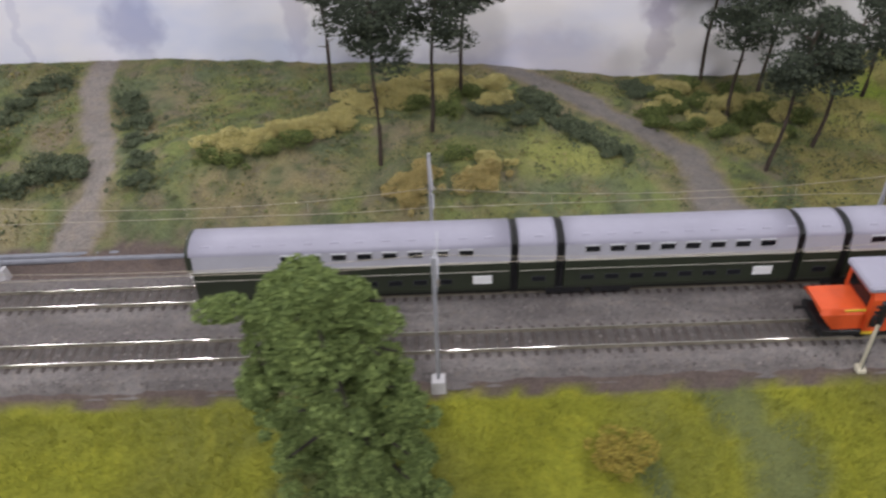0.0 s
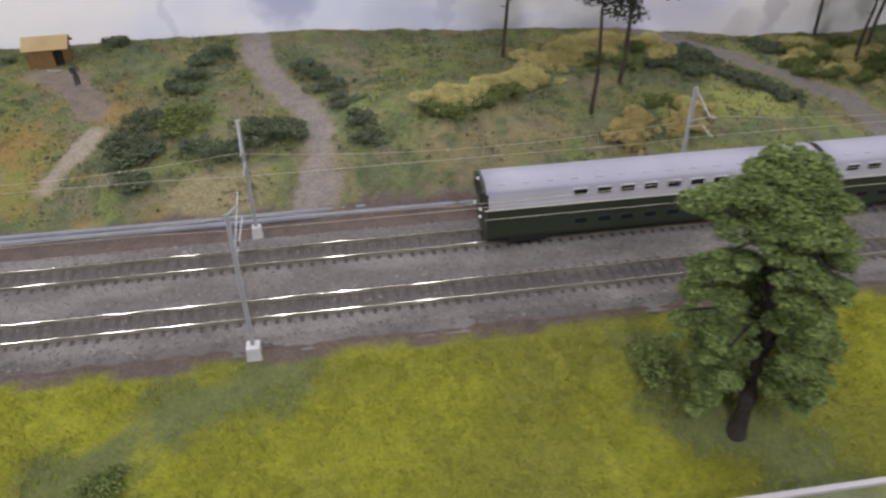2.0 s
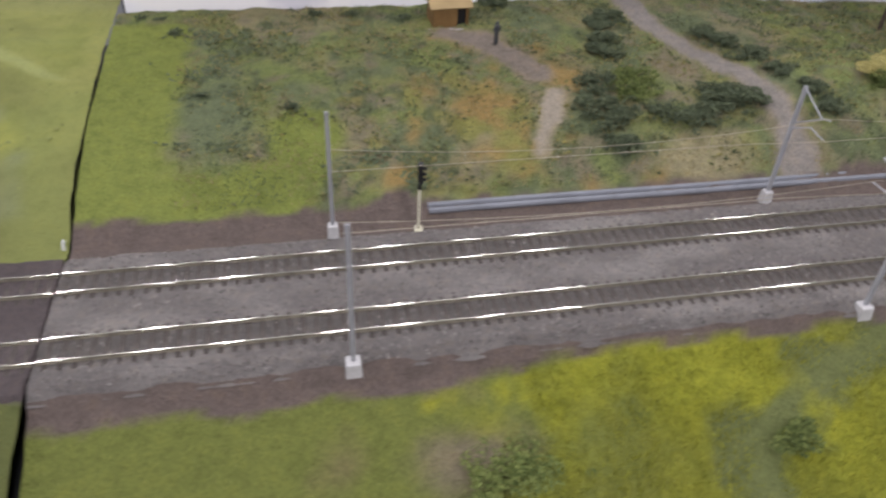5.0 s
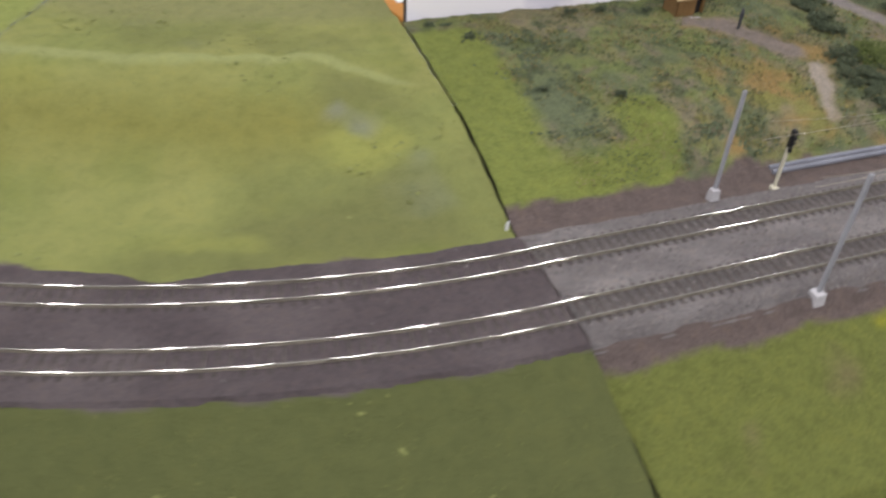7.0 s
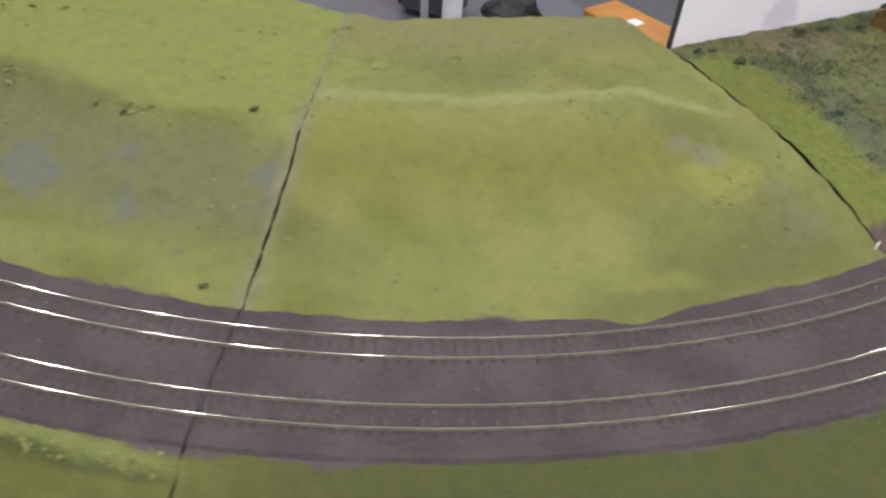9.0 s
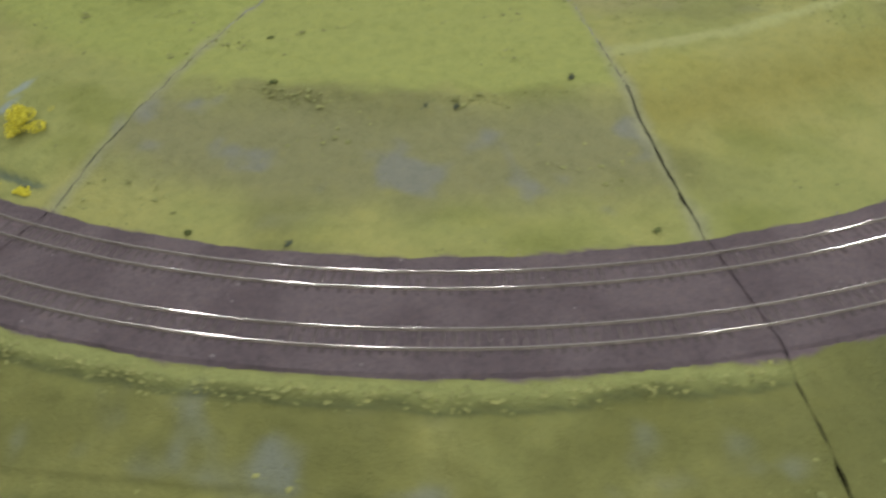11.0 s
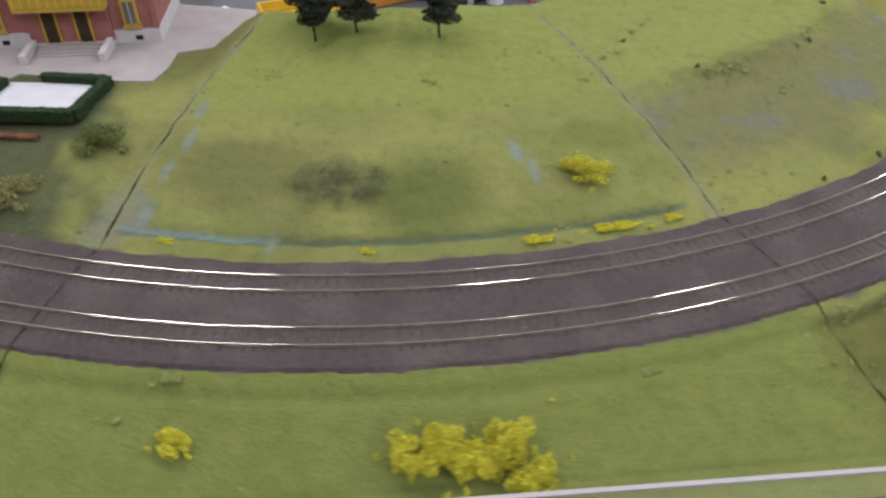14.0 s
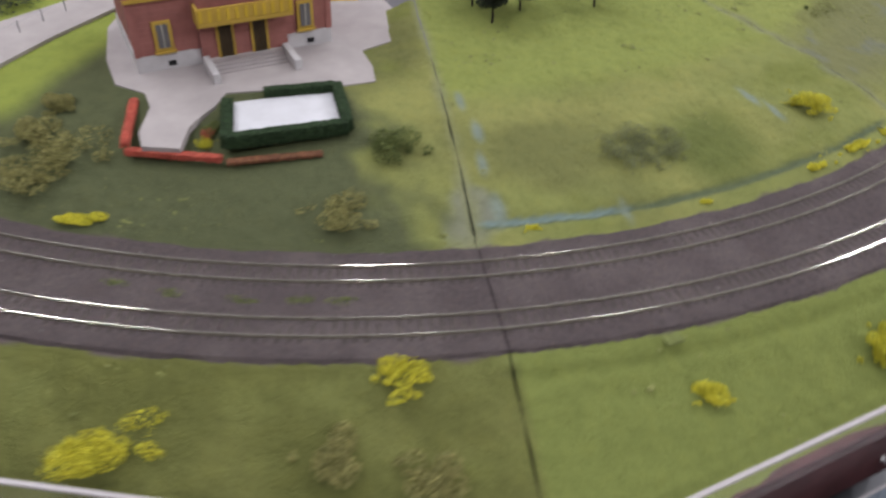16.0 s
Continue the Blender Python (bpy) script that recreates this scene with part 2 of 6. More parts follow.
def part(name, bm, material, parent=None, label=""):
    me = bpy.data.meshes.new(name)
    bm.to_mesh(me)
    bm.free()
    for m in material if isinstance(material, (list, tuple)) else [material]:
        me.materials.append(m)
    ob = new(name, me)
    ob.parent = parent
    if label:
        ob["label"] = label
    return ob


def thing(name, label, category, x=0.0, y=0.0, z=0.0, turn=0.0, group=""):
    ob = new(name)
    ob.empty_display_size = 0.01
    ob.matrix_basis = pose(x, y, z, 0, 0, turn)
    return tagged(ob, label, category, group)


def box(bm, x0, x1, y0, y1, z0, z1, bevel=0.0, m=None):
    r = bmesh.ops.create_cube(bm, size=1.0)
    vs = r["verts"]
    for v in vs:
        v.co = Vector((x0 + (v.co.x + 0.5) * (x1 - x0), y0 + (v.co.y + 0.5) * (y1 - y0), z0 + (v.co.z + 0.5) * (z1 - z0)))
    if bevel:
        es = {e for v in vs for e in v.link_edges}
        bmesh.ops.bevel(bm, geom=list(es), offset=bevel, segments=1, affect="EDGES")
    if m is not None:
        bmesh.ops.transform(bm, matrix=m, verts=vs if not bevel else bm.verts)


def boxed(name, x0, x1, y0, y1, z0, z1, material, parent=None, label="", bevel=0.0):
    bm = bmesh.new()
    box(bm, x0, x1, y0, y1, z0, z1, bevel)
    return part(name, bm, material, parent, label)


def tube(bm, points, radii, sides=7):
    """A tube through points with a radius at each."""
    rings = []
    for i, p in enumerate(points):
        a, b = Vector(points[max(0, i - 1)]), Vector(points[min(len(points) - 1, i + 1)])
        q = (b - a).normalized().to_track_quat("Z", "Y")
        rings.append([bm.verts.new(Vector(p) + q @ Vector((math.cos(k * math.tau / sides), math.sin(k * math.tau / sides), 0)) * radii[i]) for k in range(sides)])
    for r, s in zip(rings, rings[1:]):
        for k in range(sides):
            bm.faces.new((r[k], r[(k + 1) % sides], s[(k + 1) % sides], s[k]))
    bm.faces.new(rings[0][::-1])
    bm.faces.new(rings[-1])


ICO = bmesh.new()
bmesh.ops.create_icosphere(ICO, subdivisions=1, radius=1.0)
ICO_V = np.array([v.co[:] for v in ICO.verts])
ICO_F = np.array([[v.index for v in f.verts] for f in ICO.faces])
ICO.free()


OCT_V = np.array([(1, 0, 0), (-1, 0, 0), (0, 1, 0), (0, -1, 0), (0, 0, 1), (0, 0, -1)], float)
OCT_F = np.array([(0, 2, 4), (2, 1, 4), (1, 3, 4), (3, 0, 4), (2, 0, 5), (1, 2, 5), (3, 1, 5), (0, 3, 5)])


def crumbs(centres, sizes, rng, flat=0.8, rough=0.35, shape=(ICO_V, ICO_F)):
    """Small uneven foam crumbs, one island each."""
    base, tri = shape
    n, k = len(centres), len(base)
    v = base[None] * (1 + rng.uniform(-rough, rough, (n, k, 1)))
    v = v * np.asarray(sizes)[:, None, None] * np.stack([rng.uniform(0.7, 1.3, n), rng.uniform(0.7, 1.3, n), rng.uniform(0.6, 1.1, n) * flat], 1)[:, None]
    a = rng.uniform(0, math.tau, n)
    c, s = np.cos(a)[:, None], np.sin(a)[:, None]
    v = np.stack([v[..., 0] * c - v[..., 1] * s, v[..., 0] * s + v[..., 1] * c, v[..., 2]], -1) + np.asarray(centres)[:, None]
    f = tri[None] + (np.arange(n) * k)[:, None, None]
    return v.reshape(-1, 3), f.reshape(-1, 3)


def flakes(centres, size, rng):
    """Loose leaf flakes: one small tilted triangle each."""
    n = len(centres)
    v = rng.normal(0, 1, (n, 3, 3))
    v = v / np.linalg.norm(v, axis=-1, keepdims=True) * size * rng.uniform(0.5, 1.3, (n, 1, 1))
    return (v + np.asarray(centres)[:, None]).reshape(-1, 3), np.arange(3 * n).reshape(-1, 3)


def joined(*sets):
    vs, fs, k = [], [], 0
    for v, f in sets:
        vs.append(v)
        fs.append(f + k)
        k += len(v)
    return np.concatenate(vs), np.concatenate(fs).tolist()


def in_lobes(lobes, n, rng, shell=0.55):
    """Points in a set of ellipsoids (x, y, z, rx, ry, rz), more towards their skins."""
    w = np.array([r[3] * r[4] * r[5] for r in lobes]) ** 0.67
    pick = rng.choice(len(lobes), n, p=w / w.sum())
    d = rng.normal(0, 1, (n, 3))
    d /= np.linalg.norm(d, axis=1, keepdims=True)
    d *= (shell + (1 - shell) * rng.uniform(0, 1, (n, 1)))
    L = np.array(lobes)[pick]
    return L[:, :3] + d * L[:, 3:]


# ---------------------------------------------------------------- plan
R0, CY = 0.9594, 0.9589
SEAMS = (0.0, 32.5, 64.8, 97.2, 129.6)
HALF, FRONT = 16.2, 1.112


def smooth(t):
    t = min(1.0, max(0.0, t))
    return t * t * (3 - 2 * t)


def where(x, y):
    """Along the line (metres on the straight, minus degrees on the bend) and inward from the outermost rail."""
    if x >= 0:
        return x, y
    return -math.degrees(math.atan2(-x, CY - y)), R0 - math.hypot(x, y - CY)


def front(a):
    """Inward distance of the front edge on the bend: straight board fronts between the joints."""
    mid = HALF + 2 * HALF * math.floor(a / (2 * HALF))
    return R0 - FRONT * math.cos(radians(HALF)) / math.cos(radians(a - mid))


def bump2(x, y, cx, cy, sx, sy):
    return math.exp(-((x - cx) / sx) ** 2 - ((y - cy) / sy) ** 2)


def rise_straight(x, y):
    """Ground height on the straight board."""
    if y > 0.1:
        k = 1 - 0.95 * smooth((x - 0.74) / 0.32)
        z = -0.006 + 0.044 * (1 - math.exp(-(y - 0.1) / 0.085)) * k
        z += 0.017 * bump2(x, y, 0.6, 0.185, 0.1, 0.055) - 0.013 * bump2(x, y, 0.75, 0.36, 0.2, 0.05)
        z += 0.0035 * bump2(x, y, 0.52, 0.37, 0.16, 0.05) + 0.005 * smooth((x - 0.93) / 0.08) * smooth((y - 0.27) / 0.08)
        z += 0.022 * smooth((x - 1.06) / 0.15) * smooth((y - 0.22) / 0.14)
        return z
    if y < -0.026:
        z = -0.0125 - 0.285 * (-0.026 - y)
        z += 0.006 * bump2(x, y, 0.55, -0.055, 0.2, 0.02) + 0.004 * bump2(x, y, 0.93, -0.06, 0.12, 0.025)
        z -= 0.012 * bump2(x, y, 0.73, -0.1, 0.035, 0.03)
        return z
    if y < -0.0205:
        return -0.006 - 0.0065 * (-0.0205 - y) / 0.0055
    return -0.006


def verge(a):
    """Inward distance at which the turf meets the brown track bed on the bend."""
    return 0.0885 - 0.0135 * math.exp(-(((a - 15.2) / 1.7) ** 2)) + 0.001 * math.sin(a * 0.9) + 0.0006 * math.sin(a * 2.7)


def rise_bend(a, d):
    """Ground height on the bend: a degrees from the first joint, d inward."""
    if d > 0.088:
        z = -0.005 + 0.055 * (1 - math.exp(-(d - 0.088) / 0.15))
        if a < 32.5:
            k = smooth((32.5 - a) / 5) * smooth((a + 1) / 6)
            z -= 0.012 * smooth((0.27 - d) / 0.06) * smooth((d - 0.09) / 0.05) * k + 0.008 * smooth((0.26 - d) / 0.05) * smooth((d - 0.09) / 0.06) * (1 - k)
            z += 0.004 * math.exp(-(((d - 0.304) / 0.012) ** 2)) * k - 0.006 * smooth((d - 0.32) / 0.08) * k
        elif a < 64.8:
            z -= 0.008 * smooth((0.26 - d) / 0.05) * smooth((d - 0.09) / 0.06) * smooth((64.8 - a) / 5)
            z += 0.0022 * smooth((d - 0.247 - 0.003 * math.sin(a * 2.1) - 0.002 * math.sin(a * 5.3)) / 0.004) * smooth((0.3 - d) / 0.05) * smooth((a - 35) / 3) * smooth((61 - a) / 4)
        elif a > 97.2:
            z += (min(z, 0.03) - z) * smooth((a - 97.2) / 4)
        else:
            z -= 0.003 * math.exp(-(((d - 0.108) / 0.004) ** 2)) * smooth((a - 66) / 2) * smooth((96.5 - a) / 2)
        if a < 7:
            z += (rise_straight(0.0, d) - z) * (1 - smooth(a / 7))
        return z
    if d < -0.02:
        lip = smooth((a - 31) / 3) * (1 - 0.45 * smooth((a - 64) / 2)) * (1 - smooth((a - 96) / 3))
        plain = -0.0045 - 0.0405 * (-0.02 - d) / (-0.02 - front(a))
        ledge = -0.0045 - 0.003 * smooth((-0.02 - d) / 0.01) - 0.0075 * smooth((-0.0295 - d) / 0.0065) - 0.03 * max(0.0, -0.045 - d) / (-0.045 - front(a))
        return plain + (ledge - plain) * lip
    return -0.0055


def rise(x, y):
    s, d = where(x, y)
    return rise_straight(x, y) if s >= 0 else rise_bend(-s, d)


def at(s, d, z=0.0):
    """s: metres on the straight (positive) or minus degrees on the bend; d inward of the outermost rail."""
    if s >= 0:
        return Vector((s, d, z))
    a = radians(-s)
    return Vector((-(R0 - d) * math.sin(a), CY - (R0 - d) * math.cos(a), z))


def fbm(x, y, k, octaves=3):
    return noise.fractal(Vector((x * k, y * k, 3.7)), 1.0, 2.0, octaves)


def blend(a, b, t):
    t = smooth(t)
    return tuple(p + (q - p) * t for p, q in zip(a, b))


def near_line(x, y, pts):
    best = 9.0
    for (ax, ay), (bx, by) in zip(pts, pts[1:]):
        ux, uy = bx - ax, by - ay
        t = min(1, max(0, ((x - ax) * ux + (y - ay) * uy) / (ux * ux + uy * uy)))
        best = min(best, math.hypot(x - ax - t * ux, y - ay - t * uy))
    return best


PATH_WEST = ((0.453, 0.374), (0.457, 0.313), (0.476, 0.255), (0.496, 0.215), (0.507, 0.169), (0.502, 0.129), (0.495, 0.105))
PATH_EAST = ((0.83, 0.372), (0.883, 0.32), (0.909, 0.278), (0.948, 0.248), (0.975, 0.212), (0.975, 0.15), (0.99, 0.12))
PATH_SAND = ((0.336, 0.207), (0.325, 0.179), (0.314, 0.16), (0.31, 0.148))
PATH_HUT = ((0.275, 0.31), (0.3, 0.295), (0.318, 0.262), (0.33, 0.235))
GULLY = ((0.48, -0.03), (0.436, -0.048), (0.404, -0.06), (0.37, -0.08), (0.35, -0.15))
GULLY_TREE = ((0.69, -0.04), (0.695, -0.07), (0.705, -0.09), (0.74, -0.1), (0.76, -0.15))
GULLY_EAST = ((0.93, -0.035), (0.945, -0.07), (0.955, -0.15))

DIRT, GREEN, LAWN = (0.142, 0.11, 0.102), (0.18, 0.21, 0.08), (0.2, 0.23, 0.062)
DUST, TAN, MOSS, RUST = (0.26, 0.23, 0.215), (0.25, 0.215, 0.125), (0.14, 0.162, 0.092), (0.285, 0.195, 0.08)


def colour_straight(x, y):
    wob = 0.012 * fbm(x, y, 28) + 0.006 * fbm(x + 4, y, 90)
    if y < -0.024:
        c = blend((0.26, 0.265, 0.034), (0.19, 0.195, 0.042), 0.45 + 0.8 * fbm(x, y, 14))
        c = blend(c, (0.155, 0.172, 0.048), (0.3 - x + wob * 6) / 0.08)
        c = blend(c, (0.19, 0.165, 0.08), (-0.55 + 1.5 * fbm(x + 4, y, 20)) * smooth((0.3 - x) / 0.05))
        c = blend(c, (0.3, 0.295, 0.05), 0.9 - near_line(x, y, ((0.625, -0.03), (0.64, -0.07), (0.655, -0.15))) / 0.005)
        for line, w in ((GULLY, 0.016), (GULLY_TREE, 0.021), (GULLY_EAST, 0.02)):
            c = blend(c, (0.14, 0.156, 0.062), 1.5 - (near_line(x, y, line) + wob * 1.5) / w)
        c = blend(c, (0.12, 0.14, 0.06), 1.5 - (near_line(x, y, ((0.873, -0.07), (0.884, -0.1), (0.895, -0.15))) + wob * 0.4) / 0.008)
        c = blend(c, (0.19, 0.16, 0.11), 1.3 - math.hypot((x - 0.215) / 1.7, y + 0.075) / 0.02 + 20 * wob)
        edge = -0.0275 - 0.0085 * smooth((0.3 - x) / 0.12) + wob * 0.35
        return blend(c, DIRT, (y - edge) / 0.004)
    if y < 0.1:
        return DIRT
    t = fbm(x, y, 16)
    c = blend(GREEN, TAN, 0.4 + 1.6 * t)
    c = blend(c, MOSS, 0.3 + 1.4 * fbm(x + 7, y + 2, 22))
    c = blend(c, (0.2, 0.21, 0.08), 0.05 + 1.3 * fbm(x + 1, y + 9, 18))
    c = blend(c, (0.2, 0.175, 0.12), 0.0 + 1.6 * fbm(x + 2, y + 5, 55))
    c = blend(c, (0.11, 0.128, 0.07), 0.0 + 1.6 * fbm(x + 9, y + 5, 75))
    c = blend(c, RUST, 0.75 - math.hypot(x - 0.28, (y - 0.19) * 0.6) / 0.075 + 1.6 * fbm(x + 3, y, 32))
    c = blend(c, (0.225, 0.215, 0.075), 0.5 - math.hypot(x - 0.265, (y - 0.16) * 0.6) / 0.06 + 1.8 * fbm(x + 6, y, 40))
    c = blend(c, (0.3, 0.26, 0.16), 1.3 - math.hypot((x - 0.43) / 1.6, y - 0.135) / 0.028 + wob * 20)
    c = blend(c, (0.24, 0.2, 0.14), 1.2 - math.hypot(x - 0.45, (y - 0.235) / 1.5) / 0.025 + wob * 20)
    c = blend(c, (0.3, 0.31, 0.1), 1.2 - math.hypot((x - 0.87) / 1.4, y - 0.2) / 0.035 + wob * 20)
    c = blend(c, (0.3, 0.25, 0.1), 0.9 - math.hypot(x - 1.1, y - 0.19) / 0.06 + wob * 20)
    c = blend(c, (0.26, 0.33, 0.06), (x - 1.1 + wob * 3) / 0.04 * smooth((y - 0.24) / 0.05))
    c = blend(c, (0.27, 0.245, 0.09), (0.25 + 1.8 * fbm(x + 5, y + 3, 26)) * smooth((x - 0.93) / 0.05))
    lawn = min(0.06 - x + wob, 0.345 - y)
    lawn2 = 0.026 - math.hypot(x - 0.145, (y - 0.17) * 0.55) + wob * 0.7
    lawn3 = min(0.15 - x, 0.15 - y + 0.1 * (x - 0.05)) + wob * 0.7
    c = blend(c, LAWN, 0.5 + max(lawn, lawn2, lawn3) / 0.012)
    c = blend(c, MOSS, 1.3 - math.hypot((x - 0.085), (y - 0.2) * 0.45) / 0.027 + wob * 30)
    for line, w, col in ((PATH_WEST, 0.0088 + 0.03 * max(0, 0.16 - y), DUST), (PATH_EAST, 0.0125 + 0.09 * max(0, 0.2 - y), (0.21, 0.19, 0.18)), (PATH_SAND, 0.0065, (0.34, 0.29, 0.24)), (PATH_HUT, 0.011, (0.23, 0.19, 0.165))):
        dd = near_line(x, y, line) + wob * 0.5
        c = blend(c, (0.26, 0.21, 0.13), 1.7 - dd / (w * 1.15))
        c = blend(c, col, 1.9 - dd / w * 1.2)
    return blend(c, DIRT, (0.117 + wob * 0.5 - y) / 0.004)


FIELD, DEEP, WORN = (0.203, 0.222, 0.075), (0.15, 0.158, 0.06), (0.185, 0.2, 0.125)


def colour_bend(a, d):
    x, y = at(-a, d)[:2]
    wob = 0.012 * fbm(x, y, 25)
    c = blend(FIELD, (0.24, 0.245, 0.085), 0.45 + 1.1 * fbm(x, y, 9))
    c = blend(c, DEEP, 0.15 + 1.2 * fbm(x + 5, y, 7))
    c = blend(c, WORN, -0.5 + 1.1 * fbm(x + 8, y + 4, 12))
    c = blend(c, (0.165, 0.185, 0.055), -0.15 + 1.3 * fbm(a * 0.15, d * 14, 1.0))
    c = blend(c, (0.245, 0.255, 0.075), -0.35 + 1.3 * fbm(a * 0.12 + 5, d * 17, 1.0))
    c = blend(c, (0.19, 0.2, 0.155), -1.35 + 2.2 * fbm(a * 0.2 + 9, d * 12, 1.0))
    c = tuple(1.11 * k for k in c)
    if d > 0.07:
        if a < 32.5:
            c = blend(c, (0.22, 0.215, 0.062), 0.9 - abs(d - 0.23 + wob) / 0.08 - smooth((10 - a) / 6))
            c = blend(c, (0.29, 0.308, 0.125), 1.3 - abs(d - 0.304 - wob * 0.35 + 0.05 * (1 - smooth((a - 1) / 8))) / 0.0085 - smooth((4 - a) / 3))
            c = blend(c, (0.23, 0.23, 0.1), (d - 0.36) / 0.05)
        elif a < 64.8:
            c = blend(c, (0.185, 0.19, 0.09), 1.35 - abs(d - 0.19 + wob) / 0.06)
            c = blend(c, (0.175, 0.185, 0.14), 0.35 - abs(d - 0.2) / 0.05 + 2.0 * fbm(x + 3, y + 6, 20))
            c = blend(c, (0.245, 0.275, 0.085), (d - 0.25 + wob) / 0.02)
        elif a < 97.2:
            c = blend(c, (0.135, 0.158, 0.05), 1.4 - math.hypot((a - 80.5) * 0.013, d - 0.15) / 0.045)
            c = blend(c, (0.24, 0.275, 0.08), (d - 0.23 + wob) / 0.05)
            c = blend(c, (0.11, 0.135, 0.08), (1.5 - abs(d - 0.1075) / 0.0032 + wob * 20) * smooth((a - 65.5) / 2))
            c = blend(c, (0.2, 0.27, 0.27), 1.2 - abs(d - 0.109) / 0.003 - smooth((90 - a) / 3))
            for sa, sd in ((95.5, 0.21), (95.8, 0.17), (74.5, 0.19), (96, 0.25), (95.6, 0.12), (73.8, 0.165), (88.5, 0.105)):
                c = blend(c, (0.22, 0.265, 0.225), 1.15 - math.hypot((a - sa) * 0.02, (d - sd) * 0.5) / 0.009 + wob * 30)
        else:
            k = (104 - a + 25 * (d - 0.2)) / 4 + wob * 60
            c = blend((0.1, 0.112, 0.058), c, k)
            c = blend(c, (0.26, 0.31, 0.07), (a - 124) / 3 * smooth((d - 0.15) / 0.05))
        for sa in (32.5, 64.8, 97.2):
            c = blend(c, (0.24, 0.25, 0.14), 0.7 - abs(a - sa) / 1.2 + wob * 30)
        return blend(c, DIRT_BEND, (verge(a) + wob * 0.5 - d) / 0.003)
    if d < -0.015:
        # front strip: olive turf tone with the slope's shade mixed into the colour
        c = blend(c, (0.132, 0.14, 0.045), 0.8 + wob * 30)
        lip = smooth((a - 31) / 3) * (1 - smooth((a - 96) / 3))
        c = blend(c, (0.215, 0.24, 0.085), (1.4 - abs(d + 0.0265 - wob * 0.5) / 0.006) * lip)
        # thin crease shade below the lip, put into the turf colour
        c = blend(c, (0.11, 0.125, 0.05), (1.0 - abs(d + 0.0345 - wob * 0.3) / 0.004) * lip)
        c = blend(c, (0.17, 0.19, 0.145), (0.3 - abs(d + 0.08) / 0.04 + 1.4 * fbm(x + 2, y, 18)) * lip * smooth((66 - a) / 3))
        c = blend(c, (0.1, 0.11, 0.042), smooth((36 - a) / 12))
        c = blend(c, (0.09, 0.125, 0.035), 1.4 - math.hypot((a - 73.5) * 0.012, d + 0.062) / 0.04 + wob * 20)
        c = blend(c, (0.188, 0.22, 0.065), (a - 64) / 2 * smooth((97.2 - a) / 2) * 0.8)
        return blend(c, DIRT_BEND, (d + 0.021 - wob * 0.6) / 0.003)
    return DIRT_BEND


DIRT_BEND = (0.125, 0.1, 0.105)


def board(name, label, rows, cols, point, colour, material, rough):
    """A scenery board: one sheet of ground with the scatter colours laid on it."""
    vs, cs = [], []
    for i in range(rows + 1):
        for j in range(cols + 1):
            s, d = point(i / rows, j / cols)
            p = at(s, d)
            z = rise_straight(s, d) if s >= 0 else rise_bend(-s, d)
            bed = -0.027 < d < 0.1
            if s < 0 and not bed:
                fold = noise.ridged_multi_fractal(Vector((-s * 0.16, d * 26.0, 1.7)), 1.0, 2.1, 3, 1.0, 2.0)
                z += 0.0019 * (fold - 1.0) * smooth((abs(d - 0.035) - 0.065) / 0.03) * (1 - smooth((-s - 98) / 3) * smooth((d - 0.13) / 0.03))
            z += 0 if bed else rough * (1 - 0.75 * smooth((-s - 98) / 3) * smooth((d - 0.13) / 0.03)) * (fbm(p.x, p.y, 30) + 0.35 * fbm(p.x, p.y, 75, 2) + 0.4 * fbm(p.x, p.y, 150, 2))
            vs.append((p.x, p.y, z))
            cs.append((*(colour(s, d) if s >= 0 else colour(-s, d)), 1.0))
    fs = [(a, a + cols + 1, a + cols + 2, a + 1) for i in range(rows) for j in range(cols) for a in (i * (cols + 1) + j,)]
    ob = mesh(name, vs, fs, material)
    layer = ob.data.color_attributes.new("scatter", "FLOAT_COLOR", "POINT")
    layer.data.foreach_set("color", np.array(cs, dtype=np.float32).ravel())
    for p in ob.data.polygons:
        p.use_smooth = True
    return tagged(ob, label, "ground", kind="structure")


BACK = 0.446
board("ground", "rough grassy hillside with dirt paths on a model railway board", 330, 130, lambda u, v: (0.0005 + 0.0008 * smooth((0.115 - 0.522 * v) / 0.01) + 1.5 * u, -0.15 + 0.522 * v), colour_straight, HILL, 0.0022)


def gap(seam, d):
    """Half the opening of a joint between boards, in degrees: some stretches gape, others are grown over."""
    if -0.022 < d < 0.098:
        return (0.04 if seam < 30 else 0.02 if seam > 90 else 0.018) + 0.017 * math.sin(d * 300 + seam) + 0.01 * math.sin(d * 870)
    if seam < 30:
        return 0.05 + 0.07 * smooth((d - 0.1) / 0.03) + 0.07 * smooth((-0.03 - d) / 0.02) + 0.03 * math.sin(d * 45 + 1) + 0.012 * math.sin(d * 210)
    if seam < 60:
        return 0.012 + (0.045 if 0.11 < d < 0.25 else 0.0) + (0.03 if d < -0.085 else 0.0) + 0.02 * math.sin(d * 260)
    if seam < 90:
        return 0.012 + (0.045 if d > 0.34 else 0.0) + (0.015 if 0.13 < d < 0.2 or -0.1 < d < -0.06 else 0.0) + 0.015 * math.sin(d * 190)
    return 0.012 + (0.035 if 0.1 < d < 0.15 or 0.2 < d < 0.24 or d > 0.36 else 0.0) + (0.012 if d < -0.02 else 0.0) + 0.017 * math.sin(d * 130)


def back(a):
    """Inward distance of the straight rear edge of a board on the bend."""
    mid = HALF + 2 * HALF * math.floor(a / (2 * HALF))
    return R0 - (R0 - BACK) * math.cos(radians(HALF)) / math.cos(radians(a - mid))


